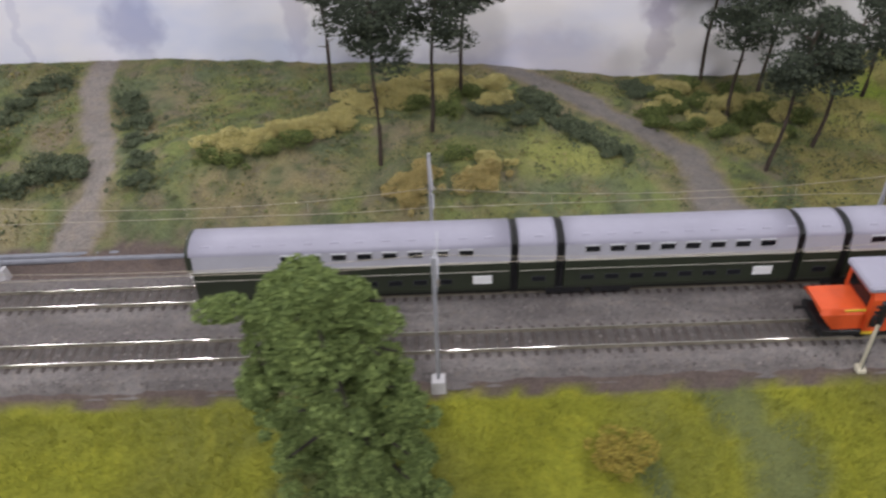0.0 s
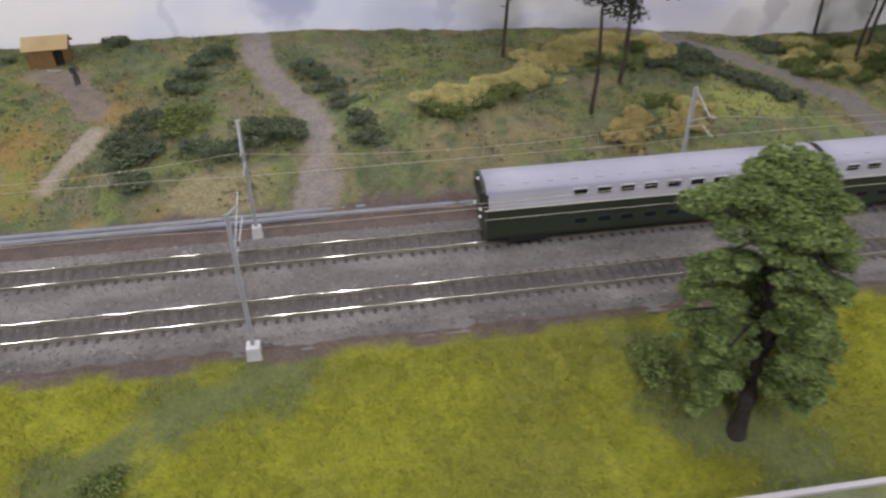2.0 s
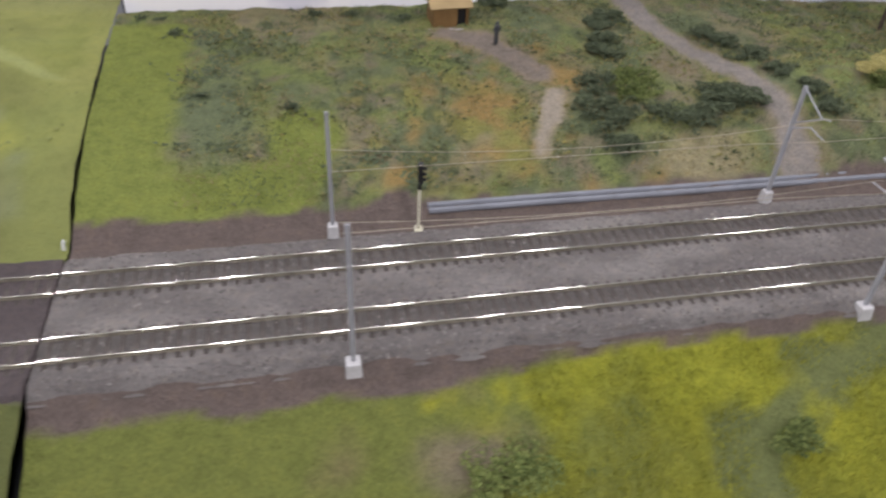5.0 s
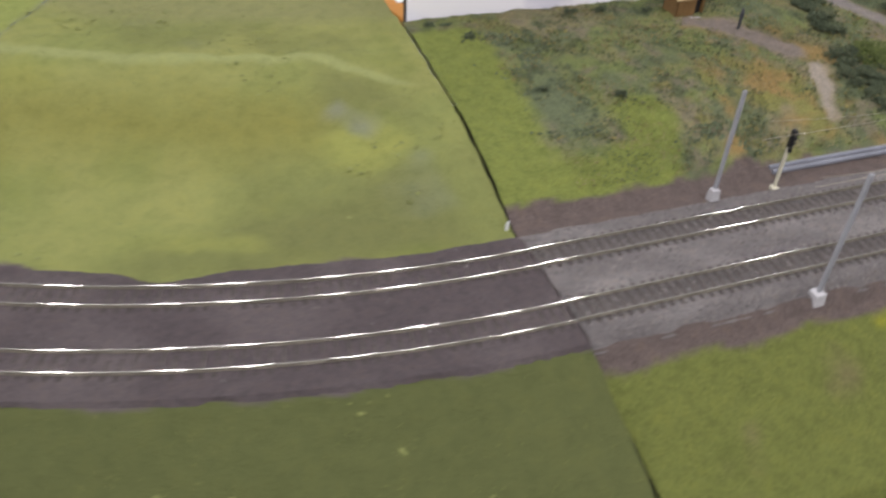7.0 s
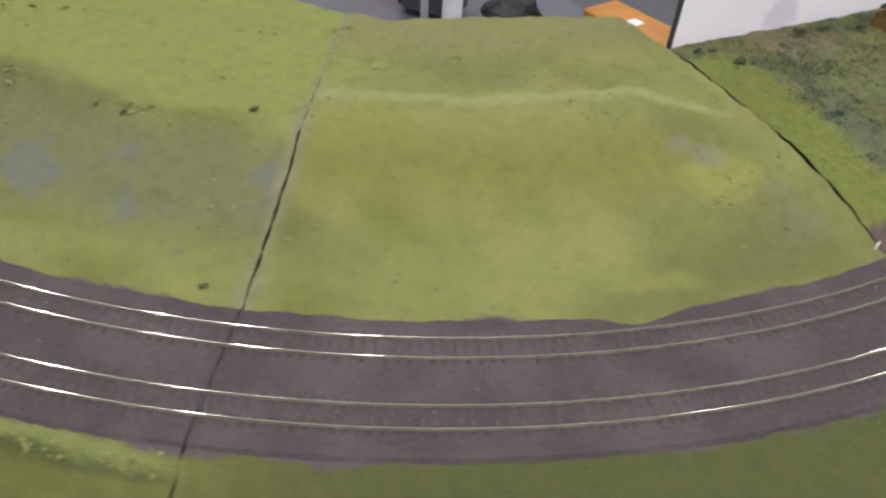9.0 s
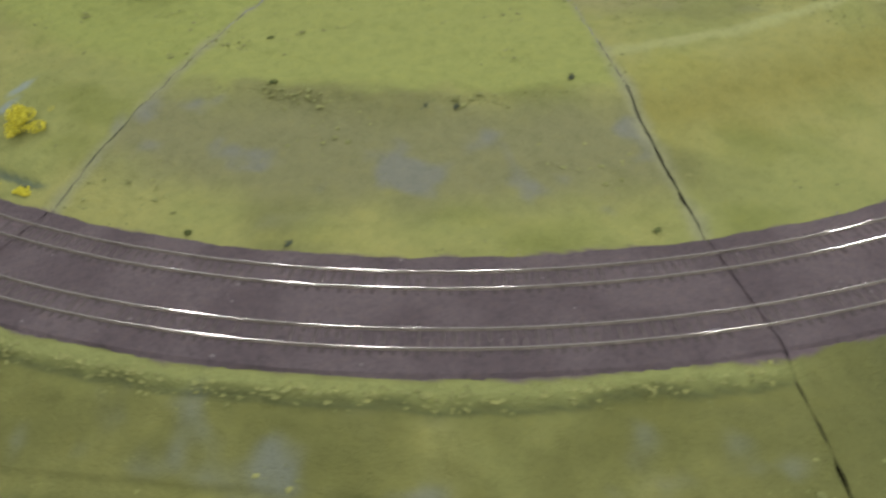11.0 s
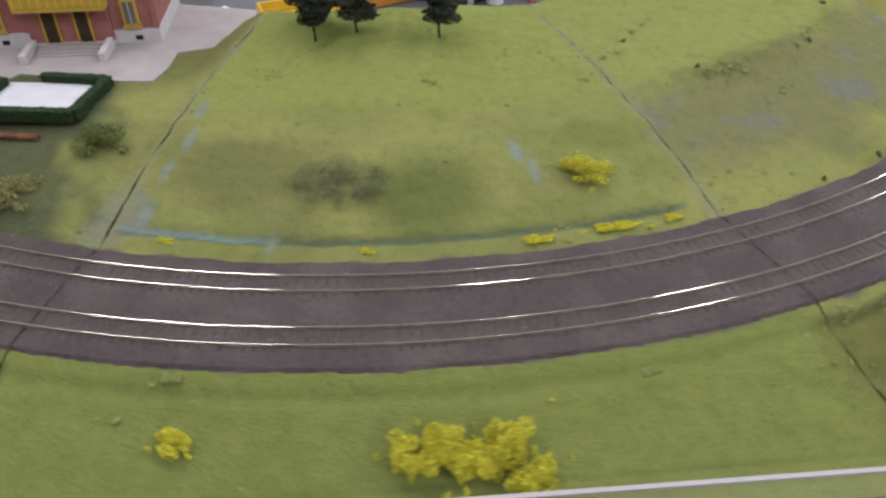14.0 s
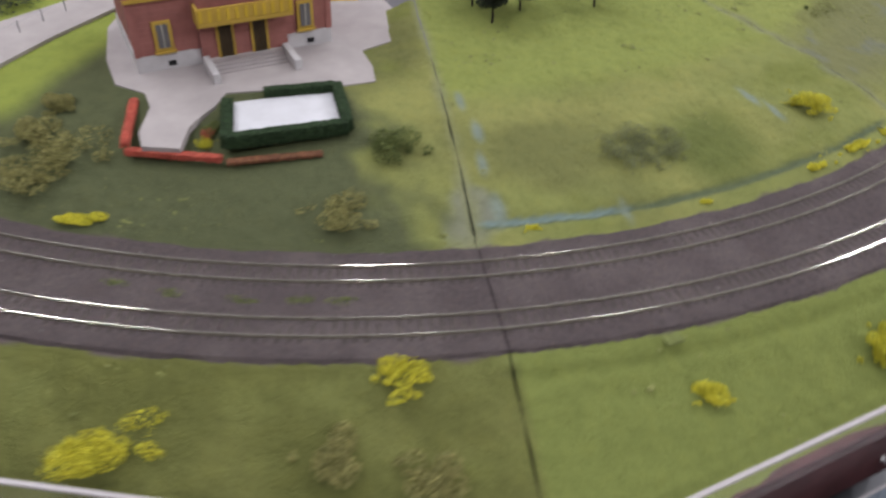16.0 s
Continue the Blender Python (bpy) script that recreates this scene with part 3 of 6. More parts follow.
def on_bend(a0, a1, u, v):
    f = front(min(a0 + (a1 - a0) * u, a1 - 0.01))
    d = f + (back(min(a0 + (a1 - a0) * u, a1 - 0.01)) - f) * v
    b0, b1 = a0 + gap(a0, d), a1 - gap(a1, d)
    return -(b0 + (b1 - b0) * u), d


LIMITS = ((0.02, 32.485), (32.515, 64.785), (64.815, 97.185), (97.215, 165.0))
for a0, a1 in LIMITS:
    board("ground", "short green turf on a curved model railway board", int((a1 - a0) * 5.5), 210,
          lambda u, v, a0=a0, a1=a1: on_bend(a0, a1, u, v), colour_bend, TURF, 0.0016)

# black sheets added below the boards, standing in for shade in the joints
mesh("joint_shade_straight", [(-0.004, -0.14, -0.057), (1.5, -0.14, -0.057), (1.5, 0.372, -0.057), (-0.004, 0.372, -0.057)], [(0, 1, 2, 3)], BLACK)
tagged(bpy.data.objects["joint_shade_straight"], "added black sheet for the shade in the joint beneath the straight scenery", "board", kind="structure")
mesh("underframe", [at(-a, d, z) for a in range(0, 166, 3) for d, z in ((-0.1, -0.058), (0.06, -0.03), (BACK - 0.003, -0.022))], [(3 * i + j, 3 * i + 3 + j, 3 * i + 4 + j, 3 * i + 1 + j) for i in range(55) for j in (0, 1)], BLACK)
tagged(bpy.data.objects["underframe"], "added black sheet for the shade in the joints beneath the curved scenery", "board", kind="structure")


def bed_strip(name, label, stations, profile, colour, material):
    vs, cs = [], []
    for s in stations:
        for d, z in profile:
            p = at(s, d)
            w = 0.0 if d in (profile[0][0], profile[-1][0]) else 1.0
            if s < 0 and d > 0.0715:
                d = 0.0715 + (d - 0.0715) * (verge(-s) - 0.0715) / 0.0245
            jd = (0.0022 * fbm(p.x, p.y, 60)) * (1 - w)
            e = math.copysign(gap(-s, d), -s - (stations[0] + stations[-1]) / -2) if s < 0 and s in (stations[0], stations[-1]) else 0.0
            q = at(s + e, d + jd)
            vs.append((q.x, q.y, z + 0.0006 * fbm(p.x, p.y, 220, 2) * w))
            cs.append((*colour(p.x, p.y, d), 1.0))
    n = len(profile)
    fs = [(i * n + j, (i + 1) * n + j, (i + 1) * n + j + 1, i * n + j + 1) for i in range(len(stations) - 1) for j in range(n - 1)]
    ob = mesh(name, vs, fs, material)
    ob.data.color_attributes.new("scatter", "FLOAT_COLOR", "POINT").data.foreach_set("color", np.array(cs, dtype=np.float32).ravel())
    return tagged(ob, label, "track bed", kind="structure")


def grey_stones(x, y, d):
    c = blend((0.185, 0.166, 0.166), (0.26, 0.236, 0.234), 0.4 + 1.2 * fbm(x, y * 2.5, 18))
    c = blend(c, (0.135, 0.12, 0.118), 1.4 - abs(d - 0.008) / 0.01)
    return blend(c, (0.135, 0.12, 0.118), 1.4 - abs(d - 0.0613) / 0.01)


def brown_stones(x, y, d):
    return blend((0.115, 0.094, 0.099), (0.145, 0.12, 0.124), 0.4 + 1.1 * fbm(x, y, 20))


PROFILE = [(-0.0222, -0.0085), (-0.0145, -0.003)] + [(-0.0145 + 0.099 * i / 30, -0.0024) for i in range(1, 30)] + [(0.0845, -0.003), (0.0905, -0.0062)]
bed_strip("track_bed", "grey stone ballast bed under two straight tracks", [0.0003 + 1.5 * i / 420 for i in range(421)], PROFILE, grey_stones, BALLAST)
PROFILE_BEND = [(-0.021, -0.0058), (-0.018, -0.0026)] + [(-0.018 + 0.111 * i / 24, -0.0022) for i in range(1, 24)] + [(0.093, -0.0026), (0.096, -0.0058)]
for a0, a1 in LIMITS:
    n = int((a1 - a0) * 5)
    bed_strip("track_bed", "brown fine ballast bed under two curved tracks", [-(a0 + (a1 - a0) * i / n) for i in range(n + 1)], PROFILE_BEND, brown_stones, BALLAST)

rng = np.random.default_rng(3)
n = 24000
sx, sd = rng.uniform(0.003, 1.25, n), rng.uniform(-0.019, 0.0885, n)
near_rail = np.minimum.reduce([abs(sd - r) for r in (0.0, 0.0165, 0.0533, 0.0698)])
keep = near_rail > 0.0016
between = ((sd > 0) & (sd < 0.0165)) | ((sd > 0.0533) & (sd < 0.0698))
keep &= ~between | (rng.uniform(0, 1, n) < 0.5)
sx, sd = sx[keep], sd[keep]
sz = np.where((sd < -0.0145), -0.003 - (-0.0145 - sd) * 0.45, np.where(sd > 0.0845, -0.003 - (sd - 0.0845) * 0.5, -0.0026))
v, f = crumbs(np.stack([sx, sd, sz], 1), rng.uniform(0.0004, 0.00098, len(sx)), rng, 0.75, 0.45)
tagged(mesh("ballast", v, f.tolist(), STONE), "loose grey crushed stone ballast along the tracks", "ballast", kind="stuff")

# ---------------------------------------------------------------- tracks
GAUGE_LINES = {"near": (0.0, 0.0165), "far": (0.0533, 0.0698)}
SECTION = ((-0.0006, -0.0023), (-0.0006, -0.0019), (-0.00018, -0.0016), (-0.00018, -0.0008), (-0.00043, -0.0006), (-0.00043, -0.0001), (-0.00037, 0.0),
           (0.00037, 0.0), (0.00043, -0.0001), (0.00043, -0.0006), (0.00018, -0.0008), (0.00018, -0.0016), (0.0006, -0.0019), (0.0006, -0.0023))


def rail(stations, d, parent):
    n = len(SECTION)
    vs = [at(s, d + o, z) for s in stations for o, z in SECTION]
    fs = [(i * n + j, i * n + j + 1, (i + 1) * n + j + 1, (i + 1) * n + j) for i in range(len(stations) - 1) for j in range(n - 1)]
    fs += [tuple(range(n)), tuple(range((len(stations) - 1) * n, len(stations) * n))[::-1]]
    ob = mesh("rail", vs, fs, [RAIL_SIDE, RAIL_TOP], parent, "steel rail with a bright worn head")
    for k, p in enumerate(ob.data.polygons):
        p.material_index = 1 if k < len(fs) - 2 and k % (n - 1) in (5, 6, 7) else 0
    return ob


sleeper_bm = bmesh.new()
box(sleeper_bm, -0.0013, 0.0013, -0.0132, 0.0132, -0.0012, 0.0, 0.0002)
sleeper_mesh = bpy.data.meshes.new("sleeper")
sleeper_bm.to_mesh(sleeper_mesh)
sleeper_bm.free()
sleeper_mesh.materials.append(SLEEPER)

for d0, d1 in GAUGE_LINES.values():
    mid = (d0 + d1) / 2
    t = thing("railway_track", "straight model railway track on dark wooden sleepers", "track", group="tracks")
    for d in (d0, d1):
        rail([0.0016 + 1.498 * i / 40 for i in range(41)], d, t)
    k = 0
    while k < 185:
        ob = new("sleeper", sleeper_mesh)
        ob.parent = t
        ob.matrix_basis = pose(0.006 + 0.0072 * k + rng.uniform(-0.0003, 0.0003), mid + rng.uniform(-0.0003, 0.0003), -0.0021, 0, 0, rng.uniform(-1, 1))
        k += 1
    for a0, a1 in LIMITS:
        t = thing("railway_track", "curved model railway track half buried in brown ballast", "track", group="tracks")
        n = int((a1 - a0) * 2)
        for d in (d0, d1):
            rail([-(a0 + (a1 - a0) * i / n) for i in range(n + 1)], d, t)
        count = int((a1 - a0) * math.pi / 180 * (R0 - mid) / 0.0072)
        for i in range(count):
            a = a0 + (a1 - a0) * (i + 0.5) / count + rng.uniform(-0.02, 0.02)
            ob = new("sleeper", sleeper_mesh)
            ob.parent = t
            p = at(-a, mid + rng.uniform(-0.0003, 0.0003), -0.00205 + rng.uniform(-0.0002, 0.0001))
            ob.matrix_basis = pose(p.x, p.y, p.z, 0, 0, -a)

# ---------------------------------------------------------------- board fronts, barrier, hall


def upright(p, q, z0, z1, thick, out):
    """A vertical slab from p to q with a thickness, moved out by a distance; p to q runs with the outside on the right."""
    u = (Vector(q) - Vector(p)).normalized()
    o = Vector((-u.y, u.x, 0))
    a, b = Vector(p) + o * out, Vector(q) + o * out
    ring = [a, b, b + o * thick, a + o * thick]
    vs = [(v.x, v.y, z) for z in (z0, z1) for v in ring]
    return vs, [(0, 3, 2, 1), (4, 5, 6, 7), (0, 1, 5, 4), (1, 2, 6, 5), (2, 3, 7, 6), (3, 0, 4, 7)]


def corner(a, extra=0.0):
    r = FRONT + extra
    return Vector((-r * math.sin(radians(a)), CY - r * math.cos(radians(a)), 0))


FRONTS = [((1.5, -0.153, 0), (0.004, -0.153, 0))] + [(corner(k * 2 * HALF + 0.15), corner((k + 1) * 2 * HALF - 0.15)) for k in range(5)]
for p, q in FRONTS:
    vs, fs = upright(p, q, -0.125, -0.0445, 0.006, -0.005)
    vs = [(x, y, z) for x, y, z in vs]
    f = thing("fascia_board", "dark maroon wooden board front below the turf", "fascia", group="board fronts")
    mesh("panel", vs, fs, FASCIA, f)
    u = (Vector(q) - Vector(p)).normalized()
    length = (Vector(q) - Vector(p)).length
    o = Vector((-u.y, u.x, 0))
    c = Vector(p) + u * length * 0.475 + o * 0.0013
    c.z = -0.09
    turn = Matrix((( u.x, o.x, 0, c.x), (u.y, o.y, 0, c.y), (0, 0, 1, c.z), (0, 0, 0, 1)))
    bm = bmesh.new()
    ring = [(0.026 * math.cos(k * math.pi / 12), 0.0, 0.026 * math.sin(k * math.pi / 12)) for k in range(13)]
    tube(bm, [(0.026, 0, -0.02)] + ring + [(-0.026, 0, -0.02)], [0.0009] * 15, 6)
    bm.transform(turn)
    part("port_rim", bm, PANE_EDGE, f, "pale rounded rim of a cable port")
    # flat black face on the uncut panel, painting the shade inside the port
    bm = bmesh.new()
    vsr = [bm.verts.new(p3) for p3 in [(0.025, 0, -0.02)] + [(x * 0.96, 0, z * 0.96) for x, _, z in ring] + [(-0.025, 0, -0.02)]]
    bm.faces.new(vsr)
    bm.transform(turn)
    part("port", bm, BLACK, f, "flat black face for the dark inside of a cable port")
    bm = bmesh.new()
    bmesh.ops.create_cone(bm, segments=24, radius1=0.0095, radius2=0.008, depth=0.004, cap_ends=True, matrix=pose(0.001, 0.002, 0.0, -90))
    bm.transform(turn)
    part("knob", bm, MAST_GREY, f, "grey round fitting in the port")
    for bx, bz in ((-0.038, 0.012), (-0.036, -0.008), (0.036, 0.012), (0.036, -0.008)):
        bm = bmesh.new()
        bmesh.ops.create_cone(bm, segments=10, radius1=0.0024, radius2=0.0016, depth=0.002, cap_ends=True, matrix=pose(bx, 0.001, bz, -90))
        bm.transform(turn)
        part("screw", bm, SILVER, f, "bright screw head")
    b = thing("barrier", "low clear acrylic barrier with a frosted white top edge", "barrier", group="barriers")
    vs, fs = upright(p, q, -0.047, -0.0105, 0.003, 0.003)
    pane = mesh("pane", vs, fs, ACRYLIC, b)
    pane.visible_shadow = False
    vs, fs = upright(p, q, -0.0103, -0.0085, 0.003, 0.003)
    mesh("top_edge", vs, fs, PANE_EDGE, b, "frosted white pane edge")
    for e0, e1 in ((0.0, 0.002), (length - 0.002, length)):
        vs, fs = upright(Vector(p) + u * e0, Vector(p) + u * e1, -0.047, -0.0104, 0.0034, 0.0028)
        mesh("end_edge", vs, fs, PANE_EDGE, b, "frosted white pane end")
    s = thing("skirt", "grey fabric skirt with a white hem round the boards", "skirt", group="skirts")
    vs, fs = [], []
    m = 60
    for i in range(m + 1):
        w = 0.016 + 0.004 * math.sin(i * 1.7) * math.sin(i * 0.31)
        e = Vector(p) + u * length * i / m
        for z, k in ((-0.108, 0.016), (-0.2, w + 0.01), (-0.9, w + 0.03)):
            vs.append((e + o * k).to_3d()[:2] + (z,))
    for i in range(m):
        for j in range(2):
            a = i * 3 + j
            fs.append((a, a + 3, a + 4, a + 1))
    mesh("drape", vs, fs, SKIRT, s)
    vs, fs = upright(p, q, -0.1085, -0.1065, 0.0015, 0.0155)
    mesh("hem", vs, fs, PANE_EDGE, s, "white hem")

bk = thing("backdrop", "printed pale sky backdrop sheet behind the hillside", "backdrop", 0.75, 0.374)
bk["kind"] = "structure"
boxed("sheet", -0.744, 0.75, 0.0, 0.003, -0.06, 0.185, SKY_PRINT, bk)
boxed("edge_batten", -0.7455, -0.7442, 0.0, 0.006, -0.06, 0.185, DARK_GREY, bk, "dark end edge")

mesh("floor", [(-5, -4, -0.95), (5, -4, -0.95), (5, 5, -0.95), (-5, 5, -0.95)], [(0, 1, 2, 3)], FLOOR)
tagged(bpy.data.objects["floor"], "grey hall floor", "floor", kind="structure")
mesh("ceiling", [(-5, -4, 1.85), (5, -4, 1.85), (5, 5, 1.85), (-5, 5, 1.85)], [(0, 3, 2, 1)], WALL)
tagged(bpy.data.objects["ceiling"], "plain hall ceiling", "ceiling", kind="structure")
for nm, x0, x1, y0, y1 in (("wall_north", -5.1, 5.1, 5.0, 5.1), ("wall_south", -5.1, 5.1, -4.1, -4.0), ("wall_east", 5.0, 5.1, -4, 5), ("wall_west", -5.1, -5.0, -4, 5)):
    tagged(boxed(nm, x0, x1, y0, y1, -0.95, 1.85, WALL), "plain hall wall", "wall", kind="structure")

# ---------------------------------------------------------------- overhead line


def mast(x, y, z0, top, side, arms=True, block=1.0):
    """A lattice-grey mast on a concrete block with a cantilever; side: +1 reaches to larger y, -1 to smaller."""
    t = thing("catenary_mast", "grey overhead line mast with cantilever on a concrete block", "mast", x, y, z0, group="overhead line masts")
    bm = bmesh.new()
    bmesh.ops.create_cone(bm, segments=4, radius1=0.0052 * block, radius2=0.0042 * block, depth=0.011 * block, cap_ends=True, matrix=pose(0, 0, 0.0048, 0, 0, 45))
    bmesh.ops.bevel(bm, geom=bm.edges[:], offset=0.0004, segments=1, affect="EDGES")
    part("footing", bm, CONCRETE, t, "pale concrete footing block")
    h = top - z0
    bm = bmesh.new()
    box(bm, -0.0011, -0.0006, -0.0011, 0.0011, 0.008, h)
    box(bm, 0.0006, 0.0011, -0.0011, 0.0011, 0.008, h)
    box(bm, -0.0006, 0.0006, -0.0003, 0.0003, 0.008, h - 0.0004)
    part("pole", bm, MAST_GREY, t)
    if not arms:
        return t
    reach = (0.0295 if side < 0 else 0.0355) * side
    zc = 0.0605 - z0
    for name, pts in (("stay", [(0, 0, h - 0.001), (0.002, reach * 0.75, h - 0.012)]), ("arm", [(0, 0, h - 0.026), (0.002, reach * 0.78, h - 0.011), (0.002, reach, h - 0.009)]),
                      ("registration_arm", [(0, 0, h - 0.03), (0.002, reach * 0.5, zc + 0.001), (0.002, reach, zc)])):
        bm = bmesh.new()
        tube(bm, pts, [0.00045] * len(pts), 6)
        part(name, bm, MAST_GREY, t)
    bm = bmesh.new()
    for k in range(4):
        bmesh.ops.create_cone(bm, segments=8, radius1=0.0009, radius2=0.0007, depth=0.0006, cap_ends=True, matrix=pose(0.002, reach * 0.16, h - 0.0232 + 0.0009 * k))
    part("insulator", bm, RAIL_SIDE, t, "brown ribbed insulator")
    return t


MAST_X = (0.158, 0.459, 0.759, 1.06, 1.36)
for x in MAST_X:
    mast(x, 0.0915, -0.0065, 0.083, -1, x > 0.2)
    mast(x + 0.0018, -0.0205, -0.0142, 0.086, 1, x > 0.2, 1.3)
for y, z_top, drop in ((0.0622, 0.0755, 0.009), (0.0088, 0.0655, 0.006)):
    w = thing("overhead_line", "thin copper contact and carrying wires above a track", "wire", group="overhead lines")
    pts = []
    for x0, x1 in zip(MAST_X, MAST_X[1:]):
        pts += [(x0 + (x1 - x0) * k / 12, y, z_top - drop * 4 * (k / 12) * (1 - k / 12)) for k in range(12)]
    bm = bmesh.new()
    tube(bm, pts, [0.00018] * len(pts), 5)
    part("carrying_wire", bm, WIRE, w)
    bm = bmesh.new()
    zc = 0.0605 if y > 0.03 else 0.0575
    tube(bm, [(0.158 + 1.202 * k / 24, y + 0.0015 * (-1) ** (k // 6), zc) for k in range(25)], [0.0002] * 25, 5)
    part("contact_wire", bm, WIRE, w)
    for i, (x0, x1) in enumerate(zip(MAST_X, MAST_X[1:])):
        for k in (0.25, 0.5, 0.75):
            bm = bmesh.new()
            tube(bm, [(x0 + 0.3 * k, y, zc), (x0 + 0.3 * k, y, z_top - drop * 4 * k * (1 - k))], [0.00014, 0.00014], 4)
            part("dropper", bm, WIRE, w)


def signal(x, y, z, turn, h=0.042):
    t = thing("railway_signal", "cream signal post with a black lamp head beside the track", "signal", x, y, z, turn, group="signals")
    boxed("foot", -0.0032, 0.0032, -0.0026, 0.0026, -0.001, 0.002, CREAM, t, bevel=0.0004)
    bm = bmesh.new()
    box(bm, -0.0011, 0.0011, -0.0009, 0.0009, 0.001, h - 0.006)
    part("post", bm, CREAM, t)
    boxed("lamp_head", -0.002, 0.002, -0.0022, 0.0012, h - 0.006, h + 0.009, BLACK, t, bevel=0.0006)
    for k in range(3):
        bm = bmesh.new()
        tube(bm, [(0.0, -0.0021, h - 0.003 + 0.004 * k), (0.0, -0.0042, h - 0.0026 + 0.004 * k)], [0.001, 0.0012], 8)
        part("lamp_hood", bm, BLACK, t)
    boxed("relay_box", -0.0035, -0.0015, -0.001, 0.001, h - 0.0085, h - 0.004, BLACK, t)
    bm = bmesh.new()
    tube(bm, [(0.0022, 0.0, 0.001), (0.0022, 0.0, h)], [0.0003, 0.0003], 5)
    part("ladder", bm, DARK_GREY, t)


signal(0.2125, 0.0905, -0.0055, 80)
signal(1.006, -0.0215, -0.006, -100)

d = thing("cable_duct", "pair of long grey cable ducts beside the far track", "cable duct")
for y, z in ((0.1062, -0.0022), (0.1112, -0.0012)):
    bm = bmesh.new()
    tube(bm, [(0.222 + 1.2 * k / 30, y + 0.0004 * math.sin(k), z) for k in range(31)], [0.0021] * 31, 8)
    part("duct", bm, PIPE, d)

# ---------------------------------------------------------------- train


def hull(bm, x0, x1, section, steps=2):
    rings = [[bm.verts.new((x0 + (x1 - x0) * i / steps, y, z)) for y, z in section] for i in range(steps + 1)]
    for r, s in zip(rings, rings[1:]):
        for j in range(len(section) - 1):
            bm.faces.new((r[j], s[j], s[j + 1], r[j + 1]))
    bm.faces.new(rings[0])
    bm.faces.new(rings[-1][::-1])
    bmesh.ops.recalc_face_normals(bm, faces=bm.faces[:])


TRACK_Y = 0.0615
WIDE = 0.016


def coach(x0, x1, uppers, lowers, end="", board=None):
    """A double-deck coach: green below, pale grey above, lavender roof."""
    t = thing("railway_coach", "green and grey double deck model railway coach on the track", "coach", x0, TRACK_Y, 0.0, group="train coaches")
    L = x1 - x0
    inset = 0.004 if end else 0.0
    bm = bmesh.new()
    hull(bm, 0.0, L, [(-WIDE, 0.0296), (-WIDE, 0.0095), (-WIDE + 0.0012, 0.0062), (WIDE - 0.0012, 0.0062), (WIDE, 0.0095), (WIDE, 0.0296), (-WIDE, 0.0296)])
    if end:
        for v in bm.verts:
            if v.co.x < 0.001:
                v.co.x += 0.003 * (abs(v.co.y) / WIDE) ** 2
    part("lower_body", bm, COACH_GREEN, t, "dark green lower side")
    bm = bmesh.new()
    hull(bm, inset, L, [(-WIDE, 0.0298), (-WIDE + 0.0018, 0.0402), (WIDE - 0.0018, 0.0402), (WIDE, 0.0298), (-WIDE, 0.0298)])
    part("upper_body", bm, COACH_GREY, t, "pale grey upper side")
    arch = [((WIDE - 0.0018) * math.cos(k * math.pi / 14), 0.0402 + 0.0066 * math.sin(k * math.pi / 14)) for k in range(15)]
    bm = bmesh.new()
    hull(bm, inset * 0.6, L, arch[::-1] + [arch[-1]], 8)
    roof = part("roof", bm, ROOF_GREY, t, "smooth lavender grey roof")
    for p in roof.data.polygons:
        p.use_smooth = True
    for k in range(int(L / 0.016)):
        bm = bmesh.new()
        box(bm, 0.01 + 0.016 * k, 0.0155 + 0.016 * k, -0.0105, -0.0088, 0.0440, 0.0453, 0.0003)
        part("roof_vent", bm, ROOF_GREY, roof)
    if end:
        bm = bmesh.new()
        hull(bm, 0.0, 0.006, [(y * 0.97, z) for y, z in arch[::-1]] + [(-WIDE * 0.97, 0.0296), (WIDE * 0.97, 0.0296)][::-1] + [(arch[-1][0] * 0.97, arch[-1][1])])
        part("cab_end", bm, COACH_GREEN, t, "dark green cab front")
        for y, z in ((-0.009, 0.021), (0.009, 0.021), (0.0, 0.0445), (-0.011, 0.028)):
            bm = bmesh.new()
            bmesh.ops.create_uvsphere(bm, u_segments=8, v_segments=6, radius=0.0011, matrix=pose(-0.0002, y, z))
            part("headlamp", bm, WHITE, t, "small white headlamp")
        for y0, y1 in ((-0.0115, -0.001), (0.001, 0.0115)):
            boxed("cab_window", -0.0006, 0.0, y0, y1, 0.033, 0.0395, GLASS, t)
    for z0, z1 in ((0.0291, 0.03), (0.0225, 0.0228)):
        boxed("waist_line", 0.001, L - 0.001, -WIDE - 0.0002, -WIDE, z0, z1, LINE, t, "thin pale line")
    for k, (wx, kind) in enumerate(uppers):
        w = boxed("window", wx - x0 - 0.0047, wx - x0 + 0.0047, -WIDE + 0.0007, -WIDE + 0.0024, 0.0348, 0.0396, SILVER if kind else GLASS, t, "silver framed window" if kind else "dark window", 0.0)
        boxed("pane", wx - x0 - 0.0043, wx - x0 + 0.0043, -WIDE + 0.0004, -WIDE + 0.0008, 0.0353, 0.0392, GLASS, w)
    for wx in lowers:
        w = boxed("window", wx - x0 - 0.0045, wx - x0 + 0.0045, -WIDE - 0.0001, -WIDE + 0.0005, 0.0135, 0.0178, DARK_GREY, t, "dark lower window")
        boxed("pane", wx - x0 - 0.0041, wx - x0 + 0.0041, -WIDE - 0.0003, -WIDE, 0.0139, 0.0174, GLASS, w)
    if board:
        boxed("sign_board", board - x0 - 0.006, board - x0 + 0.006, -WIDE - 0.0007, -WIDE, 0.0135, 0.0195, WHITE, t, "blank white sign panel")
